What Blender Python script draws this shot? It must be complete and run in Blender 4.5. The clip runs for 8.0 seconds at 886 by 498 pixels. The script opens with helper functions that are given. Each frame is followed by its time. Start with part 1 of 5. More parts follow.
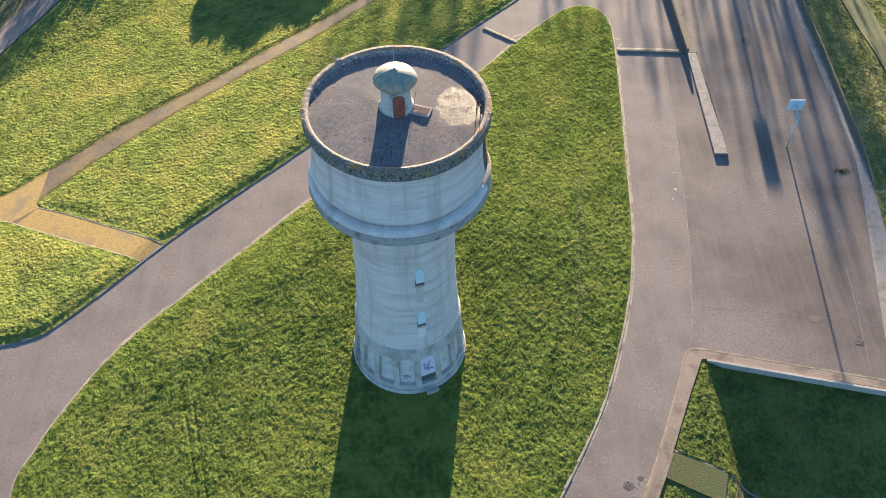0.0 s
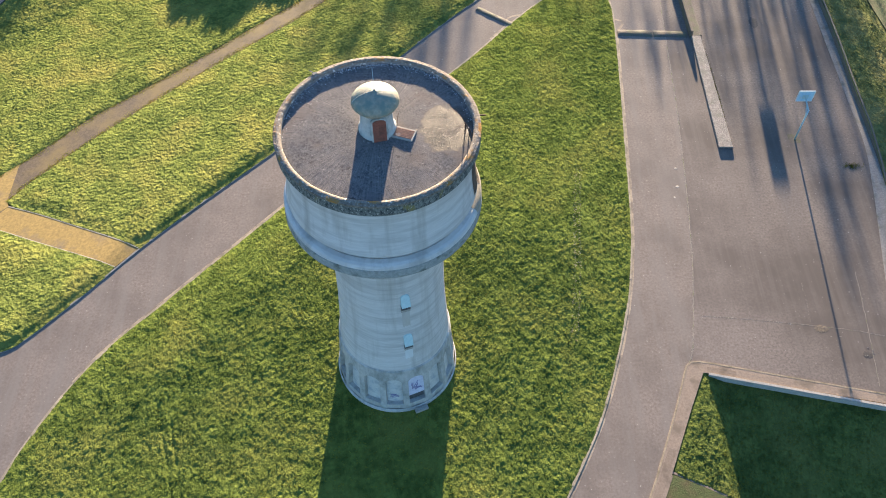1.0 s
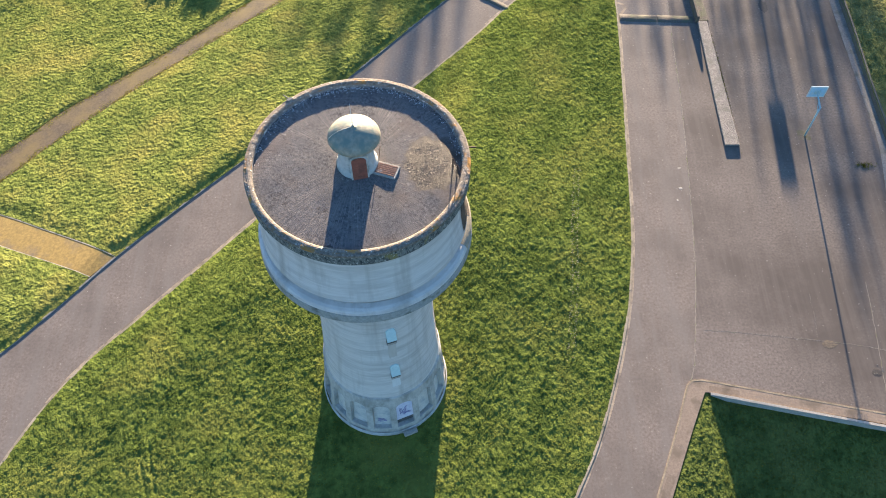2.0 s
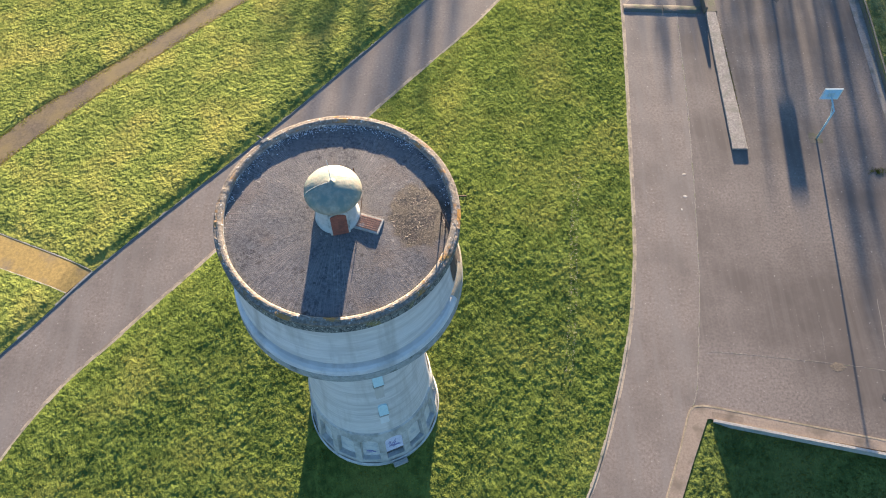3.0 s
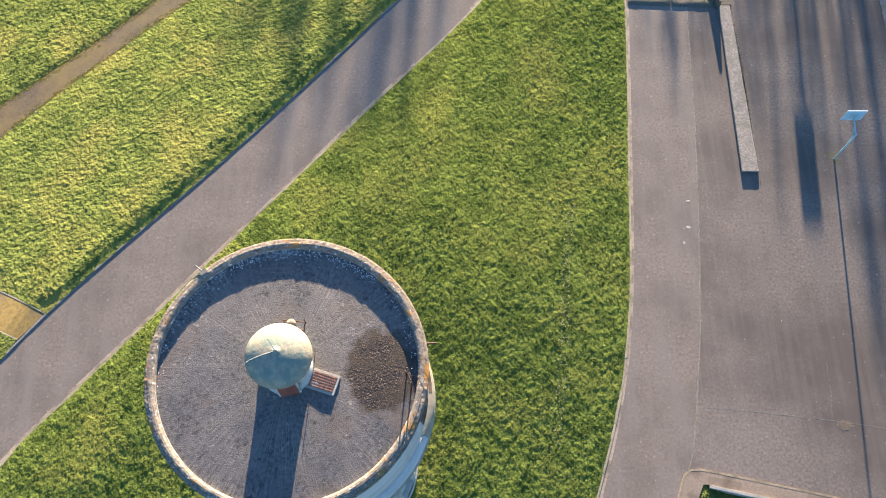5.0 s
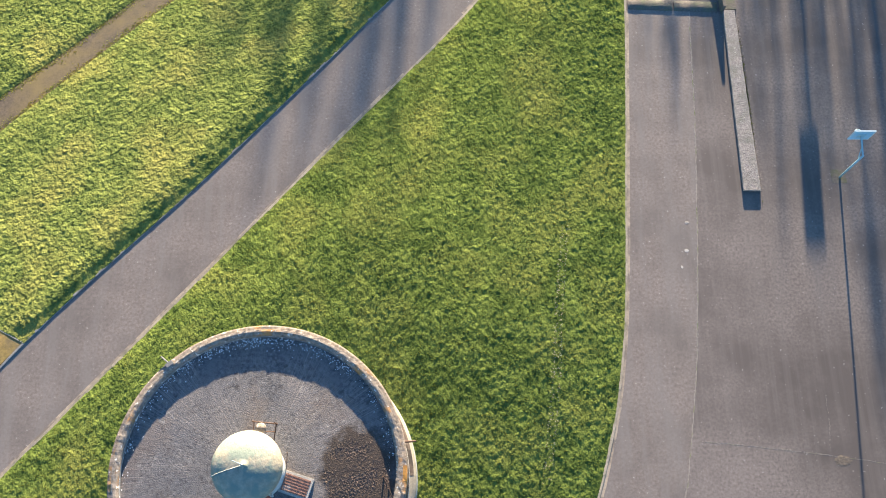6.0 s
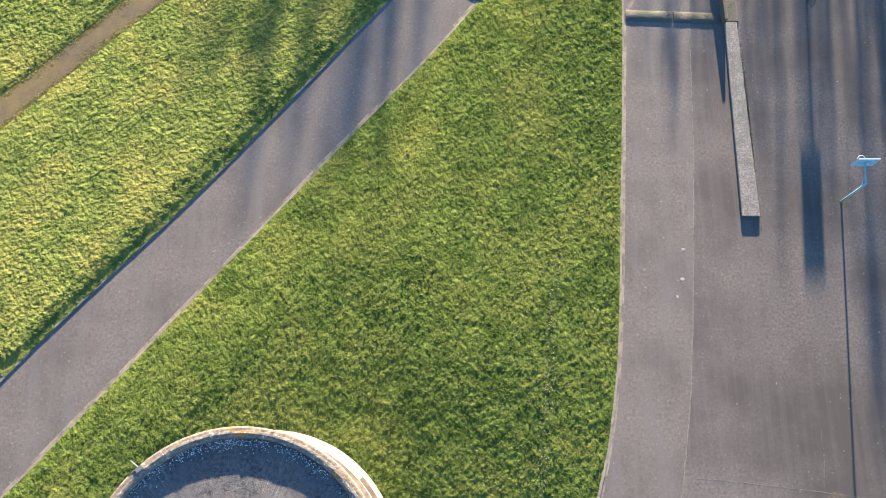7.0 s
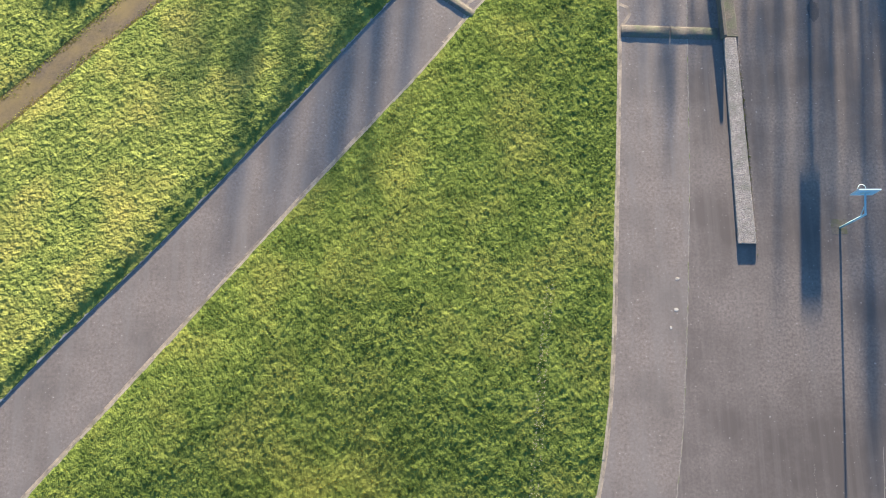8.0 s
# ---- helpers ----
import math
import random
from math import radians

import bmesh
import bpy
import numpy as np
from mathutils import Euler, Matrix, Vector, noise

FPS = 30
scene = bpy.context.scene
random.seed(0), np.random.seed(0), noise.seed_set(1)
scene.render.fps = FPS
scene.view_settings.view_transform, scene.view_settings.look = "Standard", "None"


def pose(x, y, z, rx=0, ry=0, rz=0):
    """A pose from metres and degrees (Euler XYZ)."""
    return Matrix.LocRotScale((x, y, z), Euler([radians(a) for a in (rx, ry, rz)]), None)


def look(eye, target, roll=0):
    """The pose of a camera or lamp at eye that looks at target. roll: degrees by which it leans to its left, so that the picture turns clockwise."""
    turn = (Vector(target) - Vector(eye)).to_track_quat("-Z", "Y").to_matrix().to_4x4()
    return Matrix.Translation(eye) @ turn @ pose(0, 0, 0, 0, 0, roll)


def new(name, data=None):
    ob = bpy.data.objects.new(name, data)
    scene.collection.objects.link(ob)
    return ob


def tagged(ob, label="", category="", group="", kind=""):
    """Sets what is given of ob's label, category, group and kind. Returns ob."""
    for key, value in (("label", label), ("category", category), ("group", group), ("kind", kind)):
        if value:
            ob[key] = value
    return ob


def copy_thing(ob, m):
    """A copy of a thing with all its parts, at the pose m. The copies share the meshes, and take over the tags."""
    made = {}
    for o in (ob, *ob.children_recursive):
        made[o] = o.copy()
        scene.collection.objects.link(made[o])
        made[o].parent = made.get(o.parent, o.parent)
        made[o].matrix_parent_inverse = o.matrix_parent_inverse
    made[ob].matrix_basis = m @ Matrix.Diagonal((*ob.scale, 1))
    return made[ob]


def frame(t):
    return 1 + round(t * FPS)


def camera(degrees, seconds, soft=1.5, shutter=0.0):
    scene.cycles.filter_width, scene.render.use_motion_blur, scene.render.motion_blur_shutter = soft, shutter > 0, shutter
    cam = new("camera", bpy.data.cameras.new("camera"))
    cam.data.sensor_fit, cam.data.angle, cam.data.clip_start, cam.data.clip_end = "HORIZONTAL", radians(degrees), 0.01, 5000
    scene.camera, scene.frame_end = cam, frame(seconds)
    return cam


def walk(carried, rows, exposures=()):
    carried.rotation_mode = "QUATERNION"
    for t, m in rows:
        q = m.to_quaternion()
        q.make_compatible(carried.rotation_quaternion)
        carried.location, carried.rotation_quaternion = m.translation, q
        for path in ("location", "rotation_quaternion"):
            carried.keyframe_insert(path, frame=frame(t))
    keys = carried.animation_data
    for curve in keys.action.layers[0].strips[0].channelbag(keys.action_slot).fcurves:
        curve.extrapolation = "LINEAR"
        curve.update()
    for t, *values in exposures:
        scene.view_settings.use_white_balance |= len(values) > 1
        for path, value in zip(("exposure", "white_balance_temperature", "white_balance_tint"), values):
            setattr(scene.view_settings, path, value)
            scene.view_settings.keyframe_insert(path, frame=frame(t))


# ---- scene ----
cam = camera(55.2, 8.0, soft=1.0)
METRES, EYE, TILT, LEAN, TURN = 40.0, 49.6, -50.6, 0.0, 0.0
ROWS = [
    (0.0, 0.0, 0.0, 0.0, -0.0, 0.0, -0.0),
    (0.5, 0.0067, 0.0405, 0.0483, -0.12, -1.68, 0.09),
    (1.0, 0.0136, 0.0791, 0.0949, -0.18, -3.3, 0.12),
    (1.5, 0.0208, 0.1192, 0.1427, -0.24, -5.0, 0.14),
    (3.0, 0.0395, 0.2405, 0.2854, -0.29, -9.98, 0.08),
    (3.5, 0.0458, 0.2814, 0.3339, -0.31, -11.68, 0.05),
    (4.0, 0.0529, 0.3208, 0.3793, -0.31, -13.33, 0.03),
    (4.5, 0.0603, 0.3601, 0.4283, -0.3, -15.05, -0.04),
    (6.0, 0.0857, 0.4785, 0.5735, -0.23, -20.21, -0.06),
    (6.5, 0.0932, 0.5175, 0.6231, -0.25, -21.93, -0.06),
    (7.0, 0.1012, 0.5539, 0.6711, -0.25, -23.56, -0.05),
    (7.5, 0.1087, 0.5922, 0.7209, -0.32, -25.28, 0.02),
    (8.0, 0.1166, 0.6304, 0.7672, -0.4, -26.92, 0.14),
]
walk(cam, [(t, pose(0, 0, EYE, TILT, LEAN, TURN) @ pose(METRES * x, METRES * y, METRES * z, 90 + pitch, roll, yaw)) for t, x, y, z, yaw, pitch, roll in ROWS],
     exposures=[(0.0, 2.81, 6790, 13), (3.5, 2.79, 6760, 13), (4.7, 2.83, 6660, 12.5), (6.0, 2.83, 6380, 9.5), (8.0, 2.85, 6280, 9)])

# ---- world and sun ----
SUN_EL, SUN_AZ = radians(7.0), radians(4.9)     # low, a little east of straight ahead
to_sun = Vector((math.sin(SUN_AZ) * math.cos(SUN_EL), math.cos(SUN_AZ) * math.cos(SUN_EL), math.sin(SUN_EL)))
world = bpy.data.worlds.new("sky")
scene.world = world
world.use_nodes = True
wn = world.node_tree.nodes
sky = wn.new("ShaderNodeTexSky")
sky.sky_type = 'NISHITA'
sky.sun_disc = False
sky.sun_elevation = SUN_EL
sky.sun_rotation = SUN_AZ
sky.altitude = 100
sky.ozone_density = 4.0
sky.dust_density = 0.4
world.node_tree.links.new(sky.outputs[0], wn["Background"].inputs[0])
wn["Background"].inputs[1].default_value = 0.077
sun_data = bpy.data.lights.new("sun", "SUN")
sun_data.energy = 5.0
sun_data.angle = radians(0.55)
sun_data.color = (1.0, 0.825, 0.60)
sun = new("sun", sun_data)
sun.matrix_world = look(to_sun * 300, (0, 0, 0))


# ---- materials ----
def mat(name, a, b, scale=6.0, c=None, cscale=0.5, cut=(0.5, 0.65), rough=0.9, bump=0.3, bscale=60.0, metal=0.0, vary=0.0,
        stretch=(1, 1, 1), detail=8.0, dist=0.02, ramp_at=(0.3, 0.7), streak=None, speck=None, spec=0.3):
    """A weathered surface: colours a and b by fine noise, c in larger patches, with a fine relief. speck: (colour, size, share)."""
    m = bpy.data.materials.new(name)
    m.use_nodes = True
    n, l = m.node_tree.nodes, m.node_tree.links
    p = n["Principled BSDF"]
    g = n.new("ShaderNodeNewGeometry")
    mp = n.new("ShaderNodeMapping")
    mp.inputs["Scale"].default_value = stretch
    l.new(g.outputs["Position"], mp.inputs["Vector"])

    def noise_of(s, d, r=0.6, v=None):
        t = n.new("ShaderNodeTexNoise")
        t.inputs["Scale"].default_value, t.inputs["Detail"].default_value, t.inputs["Roughness"].default_value = s, d, r
        l.new((v or mp).outputs[0] if v is None else v, t.inputs["Vector"])
        return t.outputs["Fac"]

    def ramp(fac, lo, hi):
        r = n.new("ShaderNodeMapRange")
        r.inputs["From Min"].default_value, r.inputs["From Max"].default_value = lo, hi
        l.new(fac, r.inputs["Value"])
        return r.outputs[0]

    def blend(fac, x, y):
        k = n.new("ShaderNodeMix")
        k.data_type = 'RGBA'
        l.new(fac, k.inputs[0])
        for s, v in ((k.inputs[6], x), (k.inputs[7], y)):
            if isinstance(v, tuple):
                s.default_value = (*v, 1)
            else:
                l.new(v, s)
        return k.outputs[2]

    col = blend(ramp(noise_of(scale, detail, 0.65), *ramp_at), a, b)
    if c:
        col = blend(ramp(noise_of(cscale, 6.0, 0.6), *cut), col, c)
    if streak:
        mp2 = n.new("ShaderNodeMapping")
        mp2.inputs["Scale"].default_value = streak[1]
        l.new(g.outputs["Position"], mp2.inputs["Vector"])
        col = blend(ramp(noise_of(1.0, 6.0, 0.6, mp2.outputs[0]), *streak[2]), col, streak[0])
    if speck:
        col = blend(ramp(noise_of(speck[1], 2.0, 0.5), speck[2], speck[2] + 0.04), col, speck[0])
    if vary:
        o = n.new("ShaderNodeObjectInfo")
        h = n.new("ShaderNodeHueSaturation")
        l.new(ramp(o.outputs["Random"], -0.5 / vary, 0.5 / vary), h.inputs["Value"])
        r = h.inputs["Value"].links[0].from_node
        r.inputs["From Min"].default_value, r.inputs["From Max"].default_value = 0, 1
        r.inputs["To Min"].default_value, r.inputs["To Max"].default_value = 1 - vary, 1 + vary
        l.new(col, h.inputs["Color"])
        col = h.outputs[0]
    l.new(col, p.inputs["Base Color"])
    p.inputs["Roughness"].default_value, p.inputs["Metallic"].default_value = rough, metal
    p.inputs["Specular IOR Level"].default_value = spec
    if bump:
        k = n.new("ShaderNodeBump")
        k.inputs["Strength"].default_value, k.inputs["Distance"].default_value = bump, dist
        l.new(noise_of(bscale, 4.0, 0.7), k.inputs["Height"])
        l.new(k.outputs[0], p.inputs["Normal"])
    return m


def grass_mat(name, dark, light, dry, thin=0.45, island=True, grain=4.3, relief=0.36, along=0.58, fine=0.68):
    """Blades: green to straw by patches and from blade to blade, partly translucent."""
    m = bpy.data.materials.new(name)
    m.use_nodes = True
    n, l = m.node_tree.nodes, m.node_tree.links
    g = n.new("ShaderNodeNewGeometry")
    t1, t2 = n.new("ShaderNodeTexNoise"), n.new("ShaderNodeTexNoise")
    for t, s in ((t1, 0.25), (t2, 0.75)):
        t.inputs["Scale"].default_value, t.inputs["Detail"].default_value = s, 5.0
        l.new(g.outputs["Position"], t.inputs["Vector"])
    t3 = n.new("ShaderNodeTexNoise")
    t3.inputs["Scale"].default_value, t3.inputs["Detail"].default_value = 2.6, 3.0
    l.new(g.outputs["Position"], t3.inputs["Vector"])
    both = n.new("ShaderNodeMath")
    both.operation = 'ADD'
    l.new(t2.outputs["Fac"], both.inputs[0])
    l.new(t3.outputs["Fac"], both.inputs[1])
    ma = n.new("ShaderNodeMath")
    ma.operation = 'MULTIPLY_ADD'
    l.new(both.outputs[0], ma.inputs[0])
    ma.inputs[1].default_value = 0.95
    mb = n.new("ShaderNodeMath")
    mb.operation = 'MULTIPLY_ADD'
    l.new(g.outputs["Random Per Island"], mb.inputs[0])
    mb.inputs[1].default_value = 0.32 if island else 0.0
    mb.inputs[2].default_value = -0.82 if island else -0.70
    l.new(mb.outputs[0], ma.inputs[2])
    cr = n.new("ShaderNodeValToRGB")
    cr.color_ramp.elements[0].color, cr.color_ramp.elements[1].color = (*dark, 1), (*light, 1)
    cr.color_ramp.elements[0].position, cr.color_ramp.elements[1].position = 0.10, 0.46
    l.new(ma.outputs[0], cr.inputs[0])
    mr = n.new("ShaderNodeMapRange")
    mr.inputs["From Min"].default_value, mr.inputs["From Max"].default_value = 0.48, 0.72
    l.new(t1.outputs["Fac"], mr.inputs["Value"])
    mx = n.new("ShaderNodeMix")
    mx.data_type = 'RGBA'
    l.new(mr.outputs[0], mx.inputs[0])
    l.new(cr.outputs[0], mx.inputs[6])
    mx.inputs[7].default_value = (*dry, 1)
    d, tr, ms = n.new("ShaderNodeBsdfDiffuse"), n.new("ShaderNodeBsdfTranslucent"), n.new("ShaderNodeMixShader")
    l.new(mx.outputs[2], d.inputs[0])
    warm = n.new("ShaderNodeMix")
    warm.data_type, warm.blend_type = 'RGBA', 'MULTIPLY'
    warm.inputs[0].default_value = 1.0
    l.new(mx.outputs[2], warm.inputs[6])
    warm.inputs[7].default_value = (1.75, 1.2, 0.5, 1)
    l.new(warm.outputs[2], tr.inputs[0])
    ms.inputs[0].default_value = thin
    tb = n.new("ShaderNodeTexNoise")
    tb.inputs["Scale"].default_value, tb.inputs["Detail"].default_value, tb.inputs["Roughness"].default_value = grain, 4.0, fine
    mp = n.new("ShaderNodeMapping")
    mp.inputs["Scale"].default_value = (1.0, along, 1.0)
    l.new(g.outputs["Position"], mp.inputs["Vector"])
    l.new(mp.outputs[0], tb.inputs["Vector"])
    bp = n.new("ShaderNodeBump")
    bp.inputs["Strength"].default_value, bp.inputs["Distance"].default_value = 1.0, relief
    l.new(tb.outputs["Fac"], bp.inputs["Height"])
    l.new(bp.outputs[0], d.inputs["Normal"])
    l.new(d.outputs[0], ms.inputs[1])
    l.new(tr.outputs[0], ms.inputs[2])
    l.new(ms.outputs[0], n["Material Output"].inputs[0])
    n.remove(n["Principled BSDF"])
    return m


RIPPLE = dict(grain=4.0, relief=0.27, along=0.85, fine=0.56)      # longer grass, combed into small ridges across the slope
M = dict(
    soil=mat("soil", (0.05, 0.06, 0.02), (0.09, 0.09, 0.035), 3.0, bump=0.6, bscale=8, dist=0.1),
    asphalt=mat("road_asphalt", (0.148, 0.121, 0.105), (0.252, 0.209, 0.182), 6.0, (0.128, 0.108, 0.096), 0.30, (0.40, 0.75), bump=0.25, bscale=16, dist=0.012, detail=12.0, ramp_at=(0.34, 0.66),
                streak=((0.20, 0.176, 0.16), (1.2, 0.12, 1), (0.45, 0.8)), speck=((0.36, 0.33, 0.29), 6.0, 0.71)),
    court=mat("court_asphalt", (0.110, 0.091, 0.081), (0.200, 0.167, 0.148), 6.0, (0.094, 0.078, 0.070), 0.12, (0.42, 0.62), bump=0.25, bscale=14, dist=0.012, detail=12.0, ramp_at=(0.34, 0.66),
              streak=((0.165, 0.142, 0.127), (2.2, 0.05, 1), (0.48, 1.0)), speck=((0.27, 0.24, 0.22), 5.0, 0.70)),
    lawn=grass_mat("lawn_ground", (0.090, 0.118, 0.033), (0.186, 0.214, 0.056), (0.219, 0.211, 0.060), 0.0, False, **RIPPLE),
    grass=grass_mat("grass_blade", (0.099, 0.127, 0.035), (0.204, 0.233, 0.060), (0.236, 0.229, 0.065), 0.4, **RIPPLE),
    lawn_dusty=grass_mat("lawn_ground_dusty", (0.098, 0.115, 0.042), (0.195, 0.205, 0.078), (0.235, 0.215, 0.092), 0.0, False),
    grass_dusty=grass_mat("grass_dusty", (0.11, 0.128, 0.047), (0.215, 0.225, 0.086), (0.255, 0.235, 0.10), 0.4),
    lawn_short=grass_mat("lawn_ground_short", (0.078, 0.110, 0.026), (0.164, 0.206, 0.047), (0.195, 0.209, 0.051), 0.0, False),
    grass_short=grass_mat("grass_short", (0.095, 0.128, 0.028), (0.202, 0.240, 0.053), (0.237, 0.236, 0.056), 0.4),
    # darker copies for the sunken yard: part of its shade is in the colour
    lawn_shade=grass_mat("lawn_ground_shade", (0.07, 0.098, 0.027), (0.135, 0.165, 0.045), (0.15, 0.16, 0.048), 0.0, False),
    grass_shade=grass_mat("grass_shade", (0.09, 0.12, 0.03), (0.17, 0.205, 0.052), (0.19, 0.20, 0.055), 0.4),
    gravel_path=mat("path_gravel", (0.040, 0.031, 0.023), (0.115, 0.088, 0.063), 5.0, (0.14, 0.105, 0.045), 0.22, (0.46, 0.64), bump=0.7, bscale=25),
    ochre=mat("mossy_ochre_gravel", (0.16, 0.112, 0.042), (0.31, 0.215, 0.070), 5.0, (0.13, 0.105, 0.08), 0.5, (0.5, 0.7), bump=0.7, bscale=20),
    kerb=mat("kerb_concrete", (0.30, 0.27, 0.23), (0.46, 0.41, 0.35), 9.0, (0.22, 0.21, 0.17), 1.0, bump=0.4, bscale=40, vary=0.15),
    kerb_sand=mat("sandy_kerb", (0.22, 0.175, 0.12), (0.36, 0.29, 0.205), 9.0, (0.17, 0.14, 0.09), 1.0, bump=0.4, bscale=40, vary=0.15),
    kerb_green=mat("worn_edging", (0.27, 0.225, 0.165), (0.41, 0.345, 0.255), 9.0, (0.22, 0.20, 0.13), 1.0, bump=0.4, bscale=40, vary=0.18),
    kerb_dark=mat("old_kerb_concrete", (0.16, 0.155, 0.145), (0.27, 0.26, 0.24), 9.0, (0.12, 0.13, 0.09), 1.2, bump=0.4, bscale=40, vary=0.18),
    slab=mat("footway_concrete", (0.20, 0.152, 0.118), (0.285, 0.222, 0.172), 8.0, (0.16, 0.125, 0.095), 0.8, bump=0.4, bscale=40, vary=0.12),
    dusty=mat("dusty_concrete", (0.18, 0.16, 0.145), (0.30, 0.275, 0.25), 8.0, (0.16, 0.15, 0.12), 0.9, bump=0.5, bscale=25),
    pale=mat("pale_concrete", (0.30, 0.275, 0.245), (0.45, 0.415, 0.37), 7.0, (0.25, 0.25, 0.22), 1.2, (0.52, 0.7), bump=0.5, bscale=30),
    sepa=mat("separator_concrete", (0.17, 0.152, 0.14), (0.285, 0.257, 0.237), 9.0, (0.17, 0.16, 0.14), 1.5, (0.45, 0.65), bump=1.0, bscale=14, dist=0.06, ramp_at=(0.40, 0.60), speck=((0.37, 0.345, 0.32), 11.0, 0.66)),
    hump=mat("hump_concrete", (0.09, 0.078, 0.066), (0.165, 0.142, 0.118), 8.0, (0.12, 0.125, 0.08), 1.3, (0.45, 0.65), bump=0.9, bscale=14, dist=0.05),
    tower=mat("tower_render", (0.57, 0.535, 0.51), (0.685, 0.65, 0.62), 2.2, (0.44, 0.412, 0.39), 0.6, (0.45, 0.75), bump=0.35, bscale=3.0, dist=0.03,
              stretch=(0.6, 0.6, 5.0), streak=((0.34, 0.31, 0.275), (1.3, 1.3, 0.10), (0.50, 0.82))),
    base=mat("stained_base_render", (0.40, 0.385, 0.355), (0.56, 0.535, 0.505), 5.0, (0.28, 0.275, 0.25), 1.3, (0.46, 0.66), bump=0.5, bscale=14, stretch=(1, 1, 0.5)),
    dry_turf=mat("dry_trodden_turf", (0.045, 0.042, 0.020), (0.12, 0.098, 0.046), 5.0, (0.065, 0.085, 0.028), 0.9, (0.36, 0.56), bump=0.8, bscale=12, dist=0.05),
    neck=mat("weathered_ring", (0.24, 0.25, 0.24), (0.38, 0.39, 0.37), 6.0, (0.14, 0.15, 0.13), 1.6, (0.5, 0.65), bump=0.5, bscale=20),
    lip=mat("pale_coping_lip", (0.10, 0.082, 0.065), (0.34, 0.29, 0.24), 9.0, (0.38, 0.19, 0.06), 1.3, (0.54, 0.66), bump=0.7, bscale=22, speck=((0.58, 0.56, 0.51), 8.0, 0.65)),
    coping=mat("lichened_coping", (0.085, 0.068, 0.055), (0.31, 0.255, 0.205), 9.0, (0.40, 0.19, 0.045), 0.9, (0.56, 0.66), bump=0.7, bscale=22, speck=((0.45, 0.42, 0.37), 9.0, 0.66)),
    drip=mat("blackened_rim_face", (0.035, 0.042, 0.045), (0.26, 0.27, 0.25), 8.0, (0.22, 0.19, 0.07), 1.6, (0.60, 0.70), bump=0.6, bscale=20,
             speck=((0.40, 0.39, 0.35), 14.0, 0.62), stretch=(1, 1, 0.6), ramp_at=(0.36, 0.68)),
    parapet=mat("parapet_inside", (0.16, 0.17, 0.18), (0.24, 0.25, 0.26), 4.0, bump=0.4, bscale=20, speck=((0.66, 0.67, 0.66), 8.0, 0.62)),
    pebble=mat("pale_pebbles", (0.060, 0.040, 0.028), (0.21, 0.147, 0.10), 14.0, rough=0.45, bump=0.0, spec=0.42),
    drum=mat("cupola_render", (0.38, 0.39, 0.37), (0.55, 0.55, 0.51), 4.0, (0.25, 0.27, 0.245), 1.8, bump=0.3, bscale=15),
    dome=mat("dome_verdigris", (0.22, 0.205, 0.155), (0.40, 0.35, 0.265), 5.0, (0.19, 0.225, 0.185), 2.4, (0.45, 0.60), rough=0.6, bump=0.5, bscale=7, dist=0.03),
    redpaint=mat("rust_red_paint", (0.20, 0.065, 0.045), (0.30, 0.105, 0.07), 8.0, (0.15, 0.06, 0.045), 3.0, rough=0.7, bump=0.3),
    lid=mat("brown_lid", (0.20, 0.105, 0.075), (0.31, 0.175, 0.13), 9.0, (0.40, 0.34, 0.30), 3.0, (0.55, 0.7), rough=0.8, bump=0.5, bscale=20),
    rust_run=mat("rusty_run", (0.47, 0.43, 0.39), (0.55, 0.51, 0.47), 4.0, (0.54, 0.51, 0.48), 1.5, stretch=(1, 1, 0.2), bump=0.2),
    lime_run=mat("pale_run", (0.60, 0.60, 0.59), (0.72, 0.72, 0.71), 4.0, (0.62, 0.62, 0.61), 1.5, stretch=(1, 1, 0.2), bump=0.2),
    hood=mat("pale_blue_paint", (0.42, 0.60, 0.62), (0.54, 0.70, 0.71), 6.0, rough=0.5, bump=0.1),
    steel=mat("painted_steel", (0.26, 0.42, 0.47), (0.36, 0.52, 0.56), 8.0, (0.40, 0.42, 0.40), 3.0, (0.6, 0.7), rough=0.5, bump=0.1),
    board=mat("board_paint", (0.26, 0.48, 0.62), (0.36, 0.58, 0.70), 6.0, (0.42, 0.50, 0.52), 3.0, (0.6, 0.7), rough=0.5, bump=0.1),
    frame=mat("pale_edge_paint", (0.44, 0.54, 0.58), (0.54, 0.62, 0.64), 6.0, rough=0.6, bump=0.1),
    white=mat("white_paint", (0.68, 0.70, 0.71), (0.80, 0.80, 0.80), 6.0, rough=0.6, bump=0.1),
    # brown of the weathered tank wall, also of added skins that damp bounced sunlight
    stain=mat("brown_weathering_and_damper", (0.075, 0.055, 0.043), (0.155, 0.118, 0.092), 5.0, (0.05, 0.042, 0.036), 1.4, (0.45, 0.6), bump=0.5, bscale=18, stretch=(1, 1, 0.3)),
    cream=mat("toned_down_cream", (0.24, 0.205, 0.155), (0.36, 0.315, 0.245), 4.0, (0.20, 0.17, 0.13), 1.4, (0.5, 0.65), bump=0.4, bscale=18),
    rust=mat("rusted_iron", (0.07, 0.042, 0.03), (0.13, 0.078, 0.055), 20.0, rough=0.8, bump=0.4, metal=0.3),
    dark=mat("opening_shade", (0.07, 0.07, 0.075), (0.13, 0.13, 0.13), 5.0),
    grey=mat("grey_panel", (0.56, 0.54, 0.51), (0.67, 0.645, 0.61), 5.0, (0.44, 0.45, 0.46), 2.0, bump=0.3, bscale=20),
    ink=mat("graffiti_ink", (0.22, 0.20, 0.34), (0.32, 0.30, 0.46), 8.0, bump=0),
